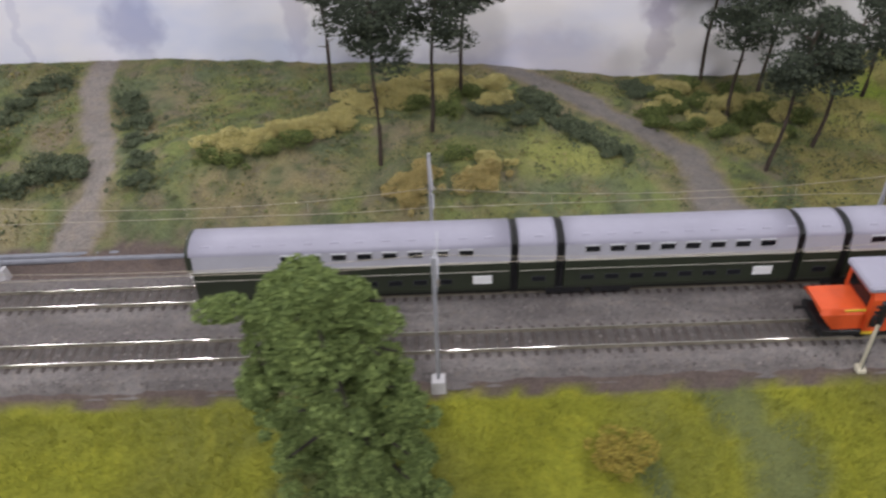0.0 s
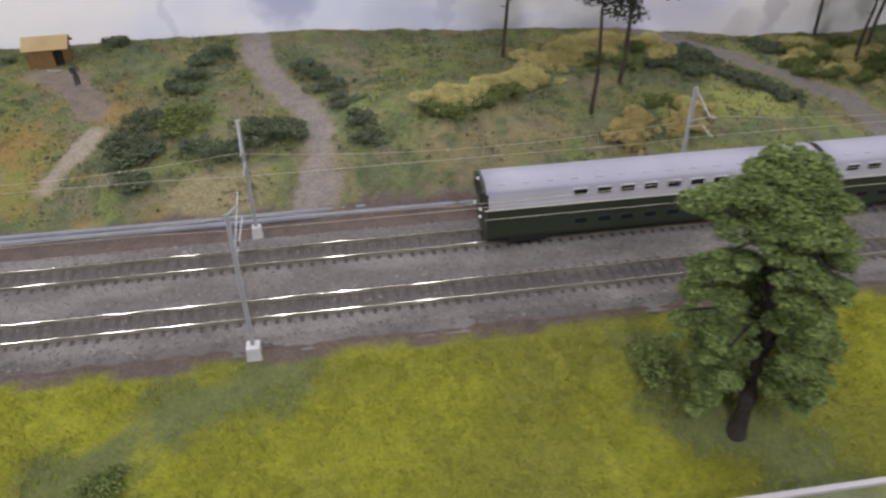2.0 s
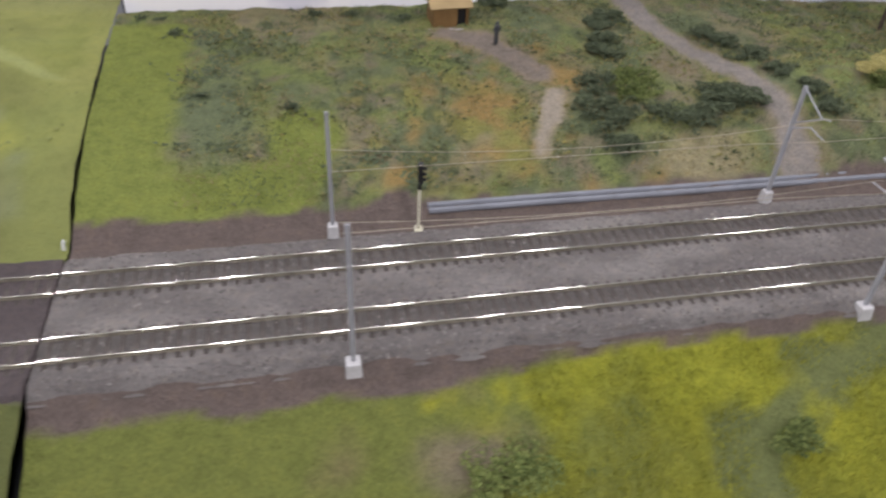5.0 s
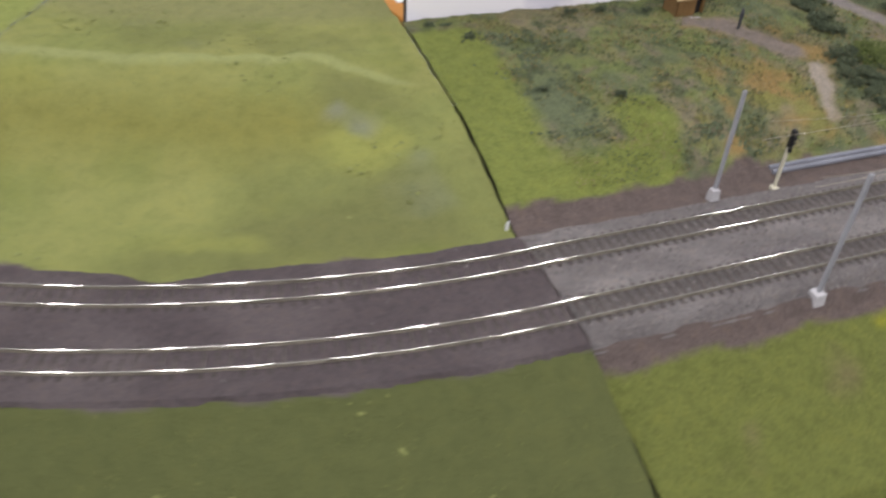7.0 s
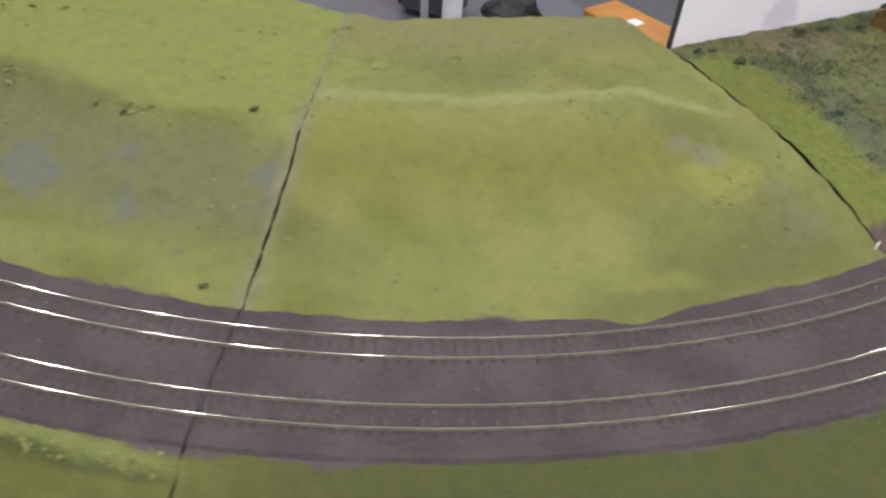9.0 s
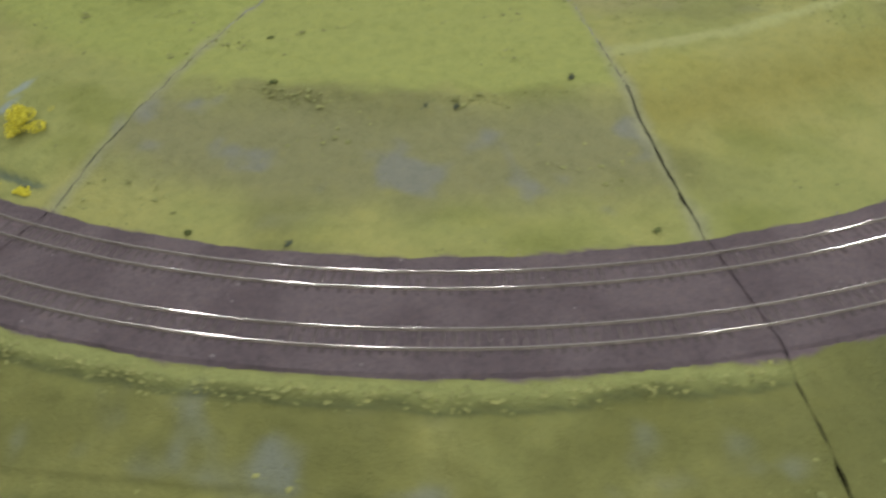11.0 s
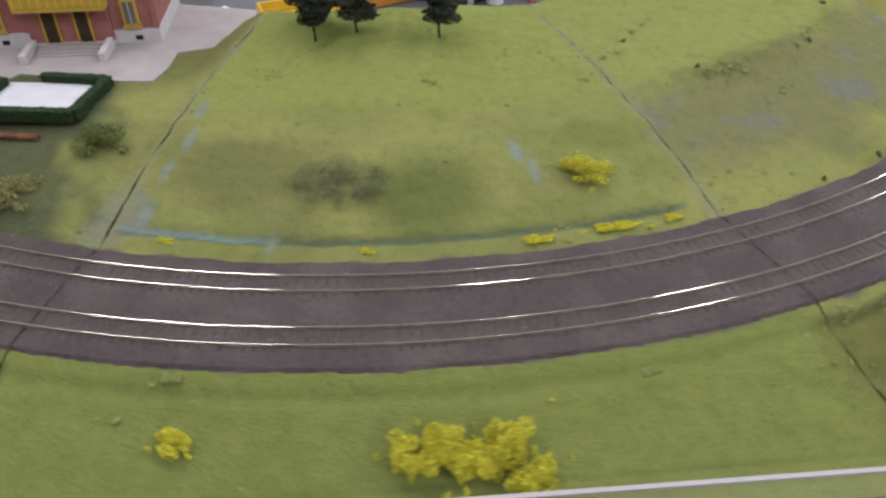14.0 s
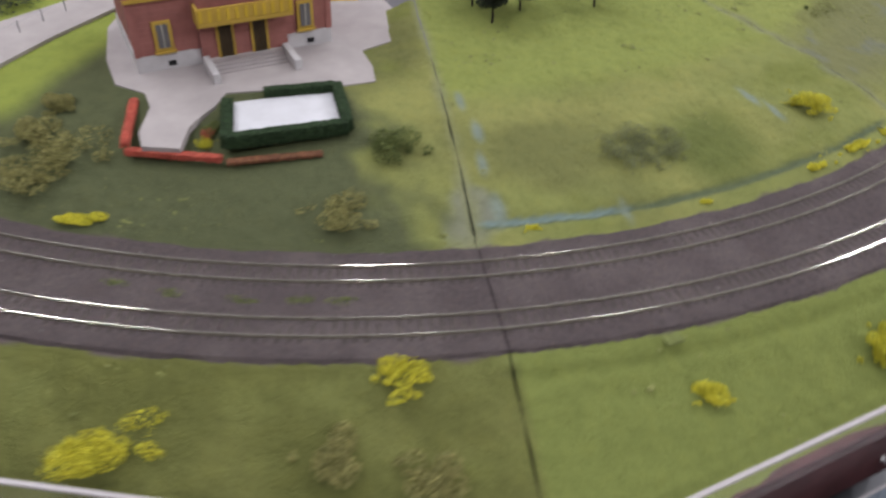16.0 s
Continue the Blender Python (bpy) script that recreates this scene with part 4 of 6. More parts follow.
    boxed("underframe", 0.004, L - 0.004, -WIDE + 0.003, WIDE - 0.003, 0.0035, 0.0065, BLACK, t)
    for wx in (0.025, 0.037, L - 0.02):
        for y in (-0.0083, 0.0083):
            bm = bmesh.new()
            bmesh.ops.create_cone(bm, segments=16, radius1=0.005, radius2=0.005, depth=0.002, cap_ends=True, matrix=pose(wx, y, 0.005, 90))
            part("wheel", bm, BLACK, t)
    bm = bmesh.new()
    box(bm, 0.018, 0.044, -WIDE + 0.001, -WIDE + 0.003, 0.002, 0.0075, 0.0006)
    part("bogie_frame", bm, BLACK, t)
    return t


def bellows(x0, x1):
    t = thing("gangway_bellows", "black ribbed gangway bellows between two coaches", "bellows", x0, TRACK_Y, 0.0, group="gangway bellows")
    for k in range(3):
        a, b = (x1 - x0) * k / 3, (x1 - x0) * (k + 0.7) / 3
        bm = bmesh.new()
        arch = [((WIDE - 0.0021) * math.cos(j * math.pi / 12), 0.0398 + 0.0066 * math.sin(j * math.pi / 12)) for j in range(13)]
        hull(bm, a, b, arch[::-1] + [(WIDE - 0.0006, 0.005), (-WIDE + 0.0006, 0.005), arch[-1]], 1)
        part("fold", bm, BLACK, t)


coach(0.606, 0.808, [(0.6698 + 0.0158 * k, 1) for k in range(8)], [0.672 + 0.0158 * k for k in range(7)], "cab", 0.7904)
bellows(0.8082, 0.8128)
coach(0.813, 0.8365, [], [0.826])
bellows(0.8367, 0.8418)
coach(0.842, 0.986, [(0.8588 + 0.01552 * k, 1) for k in range(8)], [0.857 + 0.0155 * k for k in range(7)], "", 0.9678)
bellows(0.9862, 0.9908)
coach(0.991, 1.0145, [], [1.004])
bellows(1.0147, 1.0198)
coach(1.02, 1.164, [(1.036 + 0.0155 * k, 1) for k in range(8)], [1.035 + 0.0155 * k for k in range(7)], "", 1.145)
bellows(1.1642, 1.1688)
coach(1.169, 1.37, [(1.19 + 0.0158 * k, 1) for k in range(8)], [1.19 + 0.0158 * k for k in range(7)])


def loco(x0):
    t = thing("shunting_locomotive", "bright orange model locomotive with a grey roof on the near track", "locomotive", x0, 0.00825, 0.0)
    boxed("frame", 0.006, 0.15, -0.0145, 0.0145, 0.007, 0.0105, BLACK, t, "black running frame", 0.0005)
    bm = bmesh.new()
    hull(bm, 0.0, 0.05, [(-0.013, 0.0105), (-0.013, 0.0215), (-0.0105, 0.0245), (0.0105, 0.0245), (0.013, 0.0215), (0.013, 0.0105), (-0.013, 0.0105)])
    for v in bm.verts:
        if v.co.x < 0.01 and v.co.z < 0.012:
            v.co.x += 0.009
    part("hood", bm, ORANGE, t, "orange sloping hood")
    bm = bmesh.new()
    hull(bm, 0.026, 0.15, [(-0.0155, 0.0105), (-0.0155, 0.034), (-0.013, 0.038), (0.013, 0.038), (0.0155, 0.034), (0.0155, 0.0105), (-0.0155, 0.0105)])
    part("cab", bm, ORANGE, t, "orange cab body")
    boxed("roof", 0.022, 0.152, -0.015, 0.015, 0.038, 0.043, ROOF_GREY, t, "flat grey roof", 0.0015)
    boxed("cab_window", 0.0254, 0.026, -0.011, 0.011, 0.026, 0.034, GLASS, t)
    boxed("handrail", 0.012, 0.024, -0.0148, -0.014, 0.0255, 0.0265, YELLOW, t)
    boxed("step", 0.026, 0.034, -0.0158, -0.013, 0.0085, 0.0105, YELLOW, t, "yellow step edge")
    boxed("grille", 0.028, 0.036, -0.0158, -0.0153, 0.014, 0.023, BLACK, t)
    for bar in range(3):
        boxed("lettering", 0.048 + 0.007 * bar, 0.0535 + 0.007 * bar, -0.01575, -0.0154, 0.018, 0.0195, LINE, t, "pale lettering bar")
    boxed("buffer_beam", 0.003, 0.006, -0.0145, 0.0145, 0.0065, 0.011, BLACK, t)
    for y in (-0.009, 0.009):
        bm = bmesh.new()
        tube(bm, [(0.003, y, 0.009), (-0.003, y, 0.009), (-0.0036, y, 0.009)], [0.0009, 0.0009, 0.0022], 8)
        part("buffer", bm, BLACK, t)
    for wx in (0.03, 0.06, 0.11, 0.135):
        for y in (-0.0083, 0.0083):
            bm = bmesh.new()
            bmesh.ops.create_cone(bm, segments=18, radius1=0.0056, radius2=0.0056, depth=0.002, cap_ends=True, matrix=pose(wx, y, 0.0056, 90))
            part("wheel", bm, BLACK, t)


loco(0.983)

# ---------------------------------------------------------------- trees


def spruce_up(name, label, x, y, h, crown0, wide, seed, leaf, lean=0.0, bark=BARK, thick=0.0013, n=330, category="tree", group="", crumb=0.0032):
    """A bare trunk with a ragged crown of flat pads."""
    r = np.random.default_rng(seed)
    z = rise(x, y) - 0.001
    t = thing(name, label, category, x, y, z, group=group)
    bm = bmesh.new()
    pts = [(lean * k / 8 * h + 0.001 * math.sin(k + seed), 0.0008 * math.cos(1.3 * k + seed), h * 0.96 * k / 8) for k in range(9)]
    tube(bm, pts, [thick * (1.15 - 0.8 * k / 8) for k in range(9)], 7)
    for k in range(4):
        a, q = r.uniform(0, 6.28), h * (crown0 * r.uniform(0.55, 0.95))
        tube(bm, [(lean * q, 0, q), (lean * q + 0.008 * math.cos(a), 0.008 * math.sin(a), q + 0.003)], [thick * 0.35, thick * 0.12], 4)
    lobes = []
    for k in range(9):
        u = crown0 + (0.99 - crown0) * (k + 0.4) / 9
        a, reach = r.uniform(0, 6.28), wide * r.uniform(0.25, 0.62) * (1.1 - 0.55 * abs(u - 0.82) / 0.2)
        cx, cy = lean * u * h + reach * math.cos(a), reach * math.sin(a)
        lobes.append((cx, cy, u * h, wide * r.uniform(0.3, 0.52), wide * r.uniform(0.3, 0.52), h * r.uniform(0.03, 0.055)))
        tube(bm, [(lean * u * h * 0.9, 0, u * h * 0.94), (cx, cy, u * h)], [thick * 0.45, thick * 0.2], 5)
    part("trunk", bm, bark, t, "thin dark bare trunk with twigs")
    lobes += [(q[0] + r.uniform(-0.5, 0.5) * q[3], q[1] + r.uniform(-0.5, 0.5) * q[4], q[2] + 0.8 * q[5], q[3] * 0.5, q[4] * 0.5, q[5] * 0.9) for q in lobes]
    c = in_lobes(lobes, n * 4, r, 0.35)
    f = in_lobes(lobes, n * 9, r, 0.8)
    v, fs = joined(crumbs(c, r.uniform(0.4, 1.0, n * 4) * crumb * 0.72, r, 0.75, 0.5, (OCT_V, OCT_F)), flakes(f, crumb * 0.5, r))
    mesh("crown", v, fs, leaf, t, "ragged crown of dark foliage clumps")
    return t


PINES = ((0.674, 0.288, 0.13, 0.0), (0.721, 0.178, 0.135, 0.0), (0.76, 0.225, 0.128, 0.05), (0.785, 0.285, 0.125, 0.06), (1.02, 0.355, 0.15, 0.03), (1.027, 0.29, 0.118, 0.02),
         (1.071, 0.334, 0.13, 0.03), (1.03, 0.197, 0.122, 0.09), (1.082, 0.234, 0.112, 0.1), (1.15, 0.3, 0.12, 0.04), (1.13, 0.2, 0.13, 0.05))
for k, (x, y, h, lean) in enumerate(PINES):
    spruce_up("pine_tree", "tall dark pine with a bare trunk and flat ragged crown", x, y, h * 1.04, 0.6, 0.054, 11 + k, PINE, lean, bark=PINE_BARK, thick=0.0017, n=560, crumb=0.0027, group="pines on the hillside")
for k, (x, y, h) in enumerate(((-0.574, 0.957, 0.062), (-0.552, 0.918, 0.056), (-0.555, 0.832, 0.066), (-0.535, 0.965, 0.06))):
    spruce_up("small_tree", "small dark leafy tree at the back of the turf", x, y, h, 0.3, 0.042, 40 + k, PINE, 0.02, thick=0.0012, n=420, group="small trees on the turf", crumb=0.0035)


def big_tree():
    x, y = 0.7256, -0.0925
    r = np.random.default_rng(5)
    z = rise(x, y) - 0.002
    t = thing("broadleaf_tree", "tall green foam leaf tree with a thick dark trunk", "tree", x, y, z)

    def axis(h):
        return 0.002 - 0.13 * max(0.0, h - 0.04)

    bm = bmesh.new()
    tube(bm, [(0.0, 0, 0), (0.0004, 0, 0.006), (0.0006, 0, 0.03), (0.001, 0.001, 0.06), (-0.004, 0.0, 0.11), (-0.014, 0, 0.175)], [0.0064, 0.0052, 0.0047, 0.0042, 0.0028, 0.0008], 10)
    lobes = []
    # storeys of boughs: height, reach; each bough carries a drooping pad of small tufts
    for i, (h, w) in enumerate(((0.044, 0.027), (0.058, 0.033), (0.073, 0.034), (0.089, 0.038), (0.105, 0.036), (0.121, 0.038), (0.136, 0.037), (0.149, 0.036), (0.16, 0.03), (0.169, 0.02), (0.176, 0.009))):
        n = 3 if w < 0.015 else 6
        for k in range(n):
            a = math.tau * (k + 0.5 * (i % 2) + r.uniform(-0.3, 0.3)) / n
            front_gap = i < 3 and math.cos(a - radians(-112)) > 0.75
            if r.uniform() < 0.18 or front_gap:
                continue
            q = w * r.uniform(0.72, 1.05)
            c = axis(h)
            ex, ey = c + q * math.cos(a), 0.9 * q * math.sin(a)
            tube(bm, [(c, 0, h - 0.004), (c + 0.55 * q * math.cos(a), 0.5 * q * math.sin(a), h + 0.004), (ex, ey, h)], [0.0015, 0.001, 0.0004], 5)
            for j in range(5):
                u = (0.45, 0.66, 0.84, 0.98, 1.08)[j]
                g = r.uniform(0.75, 1.25) * (1.0, 1.0, 0.95, 0.8, 0.55)[j]
                side = r.uniform(-0.009, 0.009)
                lobes.append((c + u * q * math.cos(a) - side * math.sin(a), 0.9 * u * q * math.sin(a) + side * math.cos(a), h + 0.007 - 0.017 * u * u + r.uniform(-0.003, 0.004), 0.0084 * g, 0.008 * g, 0.0036 * g))
    for px, pz, w in ((-0.042, 0.162, 0.008), (-0.034, 0.163, 0.009), (0.03, 0.034, 0.009), (-0.026, 0.036, 0.008), (-0.03, 0.026, 0.006), (0.024, 0.03, 0.008), (-0.04, 0.112, 0.007)):
        lobes.append((axis(pz) + px, 0.0, pz, w, w * 0.9, w * 0.55))
    part("trunk", bm, BARK, t, "thick dark trunk with limbs")
    n = 42000
    c = in_lobes(lobes, n, r, 0.55)
    f = in_lobes(lobes, 60000, r, 0.95)
    v, fs = joined(crumbs(c, r.uniform(0.0004, 0.0013, n), r, 0.8, 0.6, (OCT_V, OCT_F)), flakes(f, 0.0011, r))
    mesh("crown", v, fs, LEAF_GREEN, t, "uneven crown of green foam clumps")


big_tree()

# ---------------------------------------------------------------- bushes


def bush(name, label, x, y, rx, ry, h, leaf, seed, crumb=0.0024, n=70, group="", lift=0.0, turn=0.0, clumps=6):
    r = np.random.default_rng(seed)
    t = thing(name, label, "bush", x, y, rise(x, y) + lift - 0.0006, turn, group)
    g = (6 / clumps) ** 0.6
    lobes = [(r.uniform(-0.6, 0.6) * rx, r.uniform(-0.6, 0.6) * ry, h * r.uniform(0.25, 0.7), g * rx * r.uniform(0.35, 0.6), g * ry * r.uniform(0.35, 0.6), h * r.uniform(0.25, 0.5) * g) for _ in range(clumps)]
    lobes += [(r.normal(0, 0.6) * rx, r.normal(0, 0.6) * ry, h * r.uniform(0.1, 0.3), g * rx * r.uniform(0.12, 0.25), g * ry * r.uniform(0.12, 0.25), h * r.uniform(0.12, 0.3)) for _ in range(clumps)]
    m = int(n * 3.6)
    c = in_lobes(lobes, m, r, 0.6)
    c[:, 2] = np.maximum(c[:, 2], 0.0003)
    f = in_lobes(lobes, n * 9, r, 0.85)
    v, fs = joined(crumbs(c, r.uniform(0.35, 1.0, m) * crumb * 0.62, r, 0.8, 0.5, (OCT_V, OCT_F)), flakes(f, crumb * 0.5, r))
    mesh("foliage", v, fs, leaf, t)
    return t


DARK_SPOTS = ((0.495, 0.287), (0.506, 0.27), (0.518, 0.241), (0.529, 0.211), (0.537, 0.181), (0.541, 0.161), (0.421, 0.329), (0.409, 0.311), (0.402, 0.285), (0.395, 0.263),
              (0.371, 0.215), (0.365, 0.194), (0.364, 0.17), (0.383, 0.179), (0.418, 0.174), (0.438, 0.169), (0.458, 0.176), (0.474, 0.186), (0.482, 0.18), (0.462, 0.19),
              (0.371, 0.147), (0.325, 0.366), (0.85, 0.294), (0.859, 0.265), (0.886, 0.231), (0.902, 0.216), (0.953, 0.347), (0.957, 0.325), (0.835, 0.246), (0.804, 0.256), (0.868, 0.25), (0.878, 0.24), (0.893, 0.224), (0.91, 0.206), (0.855, 0.279), (0.828, 0.262), (0.955, 0.336))
for k, (x, y) in enumerate(DARK_SPOTS):
    big = 1.25 if 10 <= k < 20 else 1.0
    bush("dark_bush", "low dark green bush of foam crumbs on the hillside", x, y, 0.0165 * big, 0.015 * big, 0.0095 * big, DARK_BUSH, 100 + k, 0.002, 150, "dark bushes on the hillside", clumps=13)
for k, (x, y, rx, ry) in enumerate(((0.398, 0.2, 0.024, 0.02), (0.405, 0.22, 0.02, 0.016), (0.955, 0.28, 0.015, 0.012), (0.968, 0.292, 0.014, 0.014), (1.014, 0.31, 0.018, 0.015), (1.003, 0.345, 0.016, 0.012),
                                    (1.039, 0.33, 0.016, 0.014), (1.04, 0.28, 0.016, 0.014), (0.984, 0.26, 0.013, 0.01), (1.012, 0.251, 0.014, 0.012), (0.773, 0.25, 0.014, 0.012), (0.595, 0.175, 0.012, 0.01), (0.78, 0.19, 0.014, 0.012), (0.605, 0.172, 0.015, 0.01), (0.63, 0.185, 0.016, 0.01), (0.655, 0.198, 0.015, 0.01), (0.745, 0.262, 0.016, 0.012), (0.79, 0.28, 0.015, 0.014), (0.99, 0.3, 0.016, 0.013), (1.06, 0.3, 0.017, 0.014), (0.975, 0.32, 0.015, 0.012), (1.06, 0.255, 0.016, 0.013), (1.09, 0.28, 0.018, 0.014), (0.955, 0.262, 0.012, 0.01))):
    bush("green_bush", "yellowish green bush of foam crumbs on the hillside", x, y, rx, ry, 0.011, GREEN_BUSH, 200 + k, 0.0019, 160, "green bushes on the hillside")
for k, (x, y, rx) in enumerate(((0.597, 0.188, 0.014), (0.616, 0.19, 0.017), (0.636, 0.203, 0.016), (0.66, 0.217, 0.017), (0.69, 0.247, 0.018), (0.718, 0.262, 0.018), (0.75, 0.285, 0.018), (0.772, 0.318, 0.018), (0.81, 0.305, 0.015), (0.814, 0.268, 0.013),
                                 (0.803, 0.182, 0.01), (0.68, 0.232, 0.013), (0.7, 0.27, 0.016), (0.735, 0.29, 0.016), (0.765, 0.3, 0.016), (0.985, 0.33, 0.013), (1.02, 0.3, 0.014), (1.05, 0.315, 0.014), (1.0, 0.27, 0.013), (1.075, 0.29, 0.014), (0.97, 0.3, 0.012), (1.045, 0.25, 0.013))):
    bush("ochre_bush", "pale ochre yellow bush of foam crumbs on the hillside", x, y, rx * 1.4, rx * 1.1, 0.012, OCHRE_BUSH, 300 + k, 0.0014, 480, "ochre bushes on the hillside")
for k, (x, y, rx) in enumerate(((0.738, 0.153, 0.014), (0.755, 0.165, 0.013), (0.79, 0.158, 0.013), (0.8, 0.17, 0.01), (0.745, 0.14, 0.011))):
    bush("rust_bush", "rusty orange bush at the foot of the hillside", x, y, rx * 1.3, rx * 1.0, 0.014, TAN_BUSH, 330 + k, 0.0014, 420, "rusty bushes")
bush("flowering_bush", "round orange yellow bush on the long grass", 0.86, -0.067, 0.019, 0.018, 0.02, RUST_BUSH, 350, 0.0018, 300)
bush("green_bush", "leafy green bush beside the brown earth patch", 0.232, -0.085, 0.036, 0.028, 0.017, LEAFY_BUSH, 351, 0.0017, 420, clumps=14)
bush("green_bush", "small grey green bush beside the big tree", 0.688, -0.066, 0.018, 0.028, 0.018, GREEN_BUSH, 352, 0.002, 260)
bush("green_bush", "pale green low bush in the hollow of the long grass", 0.385, -0.085, 0.018, 0.013, 0.009, GREEN_BUSH, 356, 0.0016, 200)
bush("yellow_bush", "bright yellow flowering bush by the big tree", 0.722, -0.045, 0.012, 0.007, 0.014, YELLOW_BUSH, 353, 0.0022, 60, lift=0.008)
bush("yellow_bush", "bright yellow flowering bush at the board front", 0.05, -0.135, 0.014, 0.01, 0.012, YELLOW_BUSH, 354, 0.0025, 70)

YELLOWS = ((-0.757, 0.699, 0.022, 0.014, 0.018), (-0.831, 0.735, 0.011, 0.005, 0.006), (-0.812, 0.676, 0.018, 0.005, 0.006), (-0.794, 0.627, 0.007, 0.004, 0.005), (-0.856, 0.864, 0.005, 0.003, 0.004),
           (-0.856, 1.019, 0.005, 0.003, 0.004), (-0.765, 1.352, 0.017, 0.008, 0.008), (-0.962, 1.33, 0.034, 0.02, 0.016), (-0.97, 1.153, 0.018, 0.016, 0.014), (-1.024, 0.957, 0.014, 0.009, 0.012))
for k, (x, y, rx, ry, h) in enumerate(YELLOWS):
    bush("yellow_bush", "bright yellow flowering bush on the turf", x, y, rx * 1.3, ry * 1.25, h * (0.65 if rx < 0.019 else 0.85), YELLOW_BUSH, 400 + k, 0.0018, int(80 + 10000 * rx), "yellow bushes on the turf", clumps=9, turn=(60, 105, 109, 113, 95, 86, 60, 95, 120, 60)[k])
for k, (dx, dy) in enumerate(((0.0, 0.022), (0.006, 0.002), (-0.002, -0.015), (0.008, -0.034), (-0.008, -0.05))):
    bush("yellow_bush", "large bright yellow flowering bush near the board front", -1.022 + dx, 0.79 + dy, 0.02, 0.019, (0.022, 0.024, 0.03, 0.032, 0.026)[k], YELLOW_BUSH, 420 + k, 0.0018, 420, "large yellow bush group", clumps=15)
for k, (x, y, rx, leaf, h) in enumerate(((-0.815, 1.162, 0.022, OLIVE_BUSH, 0.014), (-0.69, 1.36, 0.026, OLIVE_BUSH, 0.018), (-0.712, 1.39, 0.022, OLIVE_BUSH, 0.016), (-0.665, 1.385, 0.018, OLIVE_BUSH, 0.016),
                                        (-1.007, 1.206, 0.017, OLIVE_BUSH, 0.016), (-1.033, 1.153, 0.017, OLIVE_BUSH, 0.016), (-0.756, 1.107, 0.02, GREEN_BUSH, 0.018), (-0.63, 1.37, 0.012, OLIVE_BUSH, 0.012))):
    bush("olive_bush", "dull olive green bush on the turf", x, y, rx * 1.25, rx * 1.15, h, leaf, 440 + k, 0.0021, 240, "olive bushes on the turf")
for k in range(14):
    a = k * 0.7 + 0.4 if k < 9 else k * 1.3
    bush("grey_bush", "thin grey green tangle of brushwood on the turf", -0.794 + (0.02 if k < 9 else 0.008) * math.cos(a), 0.894 + (0.03 if k < 9 else 0.011) * math.sin(a), 0.014, 0.014, 0.012 if k < 9 else 0.007, GREY_BUSH, 460 + k, 0.0012, 75, "tangled brushwood")
for k, (x, y) in enumerate(((0.02, 0.352), (0.035, 0.35), (0.05, 0.325), (0.195, 0.352), (0.165, 0.356), (0.075, 0.225), (0.24, 0.34), (0.14, 0.206))):
    bush("dark_tuft", "tiny dark tuft on the lawn", x, y, 0.007, 0.005, 0.006, DARK_BUSH, 480 + k, 0.002, 22, "dark tufts")
for k, (a, dd) in enumerate(((46, 0.242), (47.5, 0.243), (44, 0.241), (57, 0.258), (36, 0.27), (34.5, 0.1), (52, 0.094), (57, 0.095), (67.5, 0.1), (60, 0.33))):
    p = at(-a, dd)
    bush("dark_tuft", "tiny dark tuft on the turf", p.x, p.y, 0.004, 0.0025, 0.003, GREEN_BUSH if k % 2 else DARK_BUSH, 500 + k, 0.0016, 14, "dark tufts")

# ground cover and grass
rng = np.random.default_rng(21)
n = 11000
gx, gy = rng.uniform(0.0, 1.15, n), rng.uniform(0.12, 0.366, n)
dens = np.array([fbm(x, y, 26) + 0.5 * fbm(x + 5, y, 70) for x, y in zip(gx, gy)])
ok = [q > -0.05 and near_line(x, y, PATH_WEST) > 0.016 and near_line(x, y, PATH_EAST) > 0.022 and near_line(x, y, PATH_SAND) > 0.008 and near_line(x, y, PATH_HUT) > 0.014 and not (x < 0.055 and y < 0.345) for x, y, q in zip(gx, gy, dens)]
gx, gy = gx[ok], gy[ok]
gz = np.array([rise(x, y) for x, y in zip(gx, gy)])
v, f = crumbs(np.stack([gx, gy, gz + 0.0006], 1), rng.uniform(0.0006, 0.0019, len(gx)), rng, 0.7, 0.5, (OCT_V, OCT_F))
tagged(mesh("ground_cover", v, f.tolist(), COVER), "low crumbly brown green ground cover on the hillside", "ground cover", kind="stuff")

mx, my = rng.normal(0.085, 0.014, 2200), rng.uniform(0.165, 0.335, 2200)
mx2, my2 = rng.normal(0.2, 0.016, 500), rng.uniform(0.12, 0.16, 500)
mx, my = np.concatenate([mx, mx2]), np.concatenate([my, my2])
ok = [x > 0.012 and fbm(x + 2, y, 45) > -0.12 for x, y in zip(mx, my)]
mx, my = mx[ok], my[ok]
v, f = crumbs(np.stack([mx, my, np.array([rise(x, y) for x, y in zip(mx, my)]) + 0.0006], 1), rng.uniform(0.0006, 0.0019, len(mx)), rng, 0.8, 0.5, (OCT_V, OCT_F))
tagged(mesh("moss", v, f.tolist(), HILL_DARK), "grey green moss clumps on the lawn by the joint", "moss", kind="stuff")
# lumps in the turf of the bend
la, ld = rng.uniform(0.5, 129, 9000), rng.uniform(-0.13, 0.43, 9000)
lump = np.array([fbm(a * 0.16, d * 20, 1.0) + 0.6 * fbm(a * 0.5, d * 60, 1.0) for a, d in zip(la, ld)])
keep = (lump > 0.3) & ~((la > 97) & (ld > 0.13))
la, ld = la[keep], ld[keep]
ea = rng.uniform(36, 61, 240)
ea = np.concatenate([la, ea, rng.uniform(33, 64, 420)])
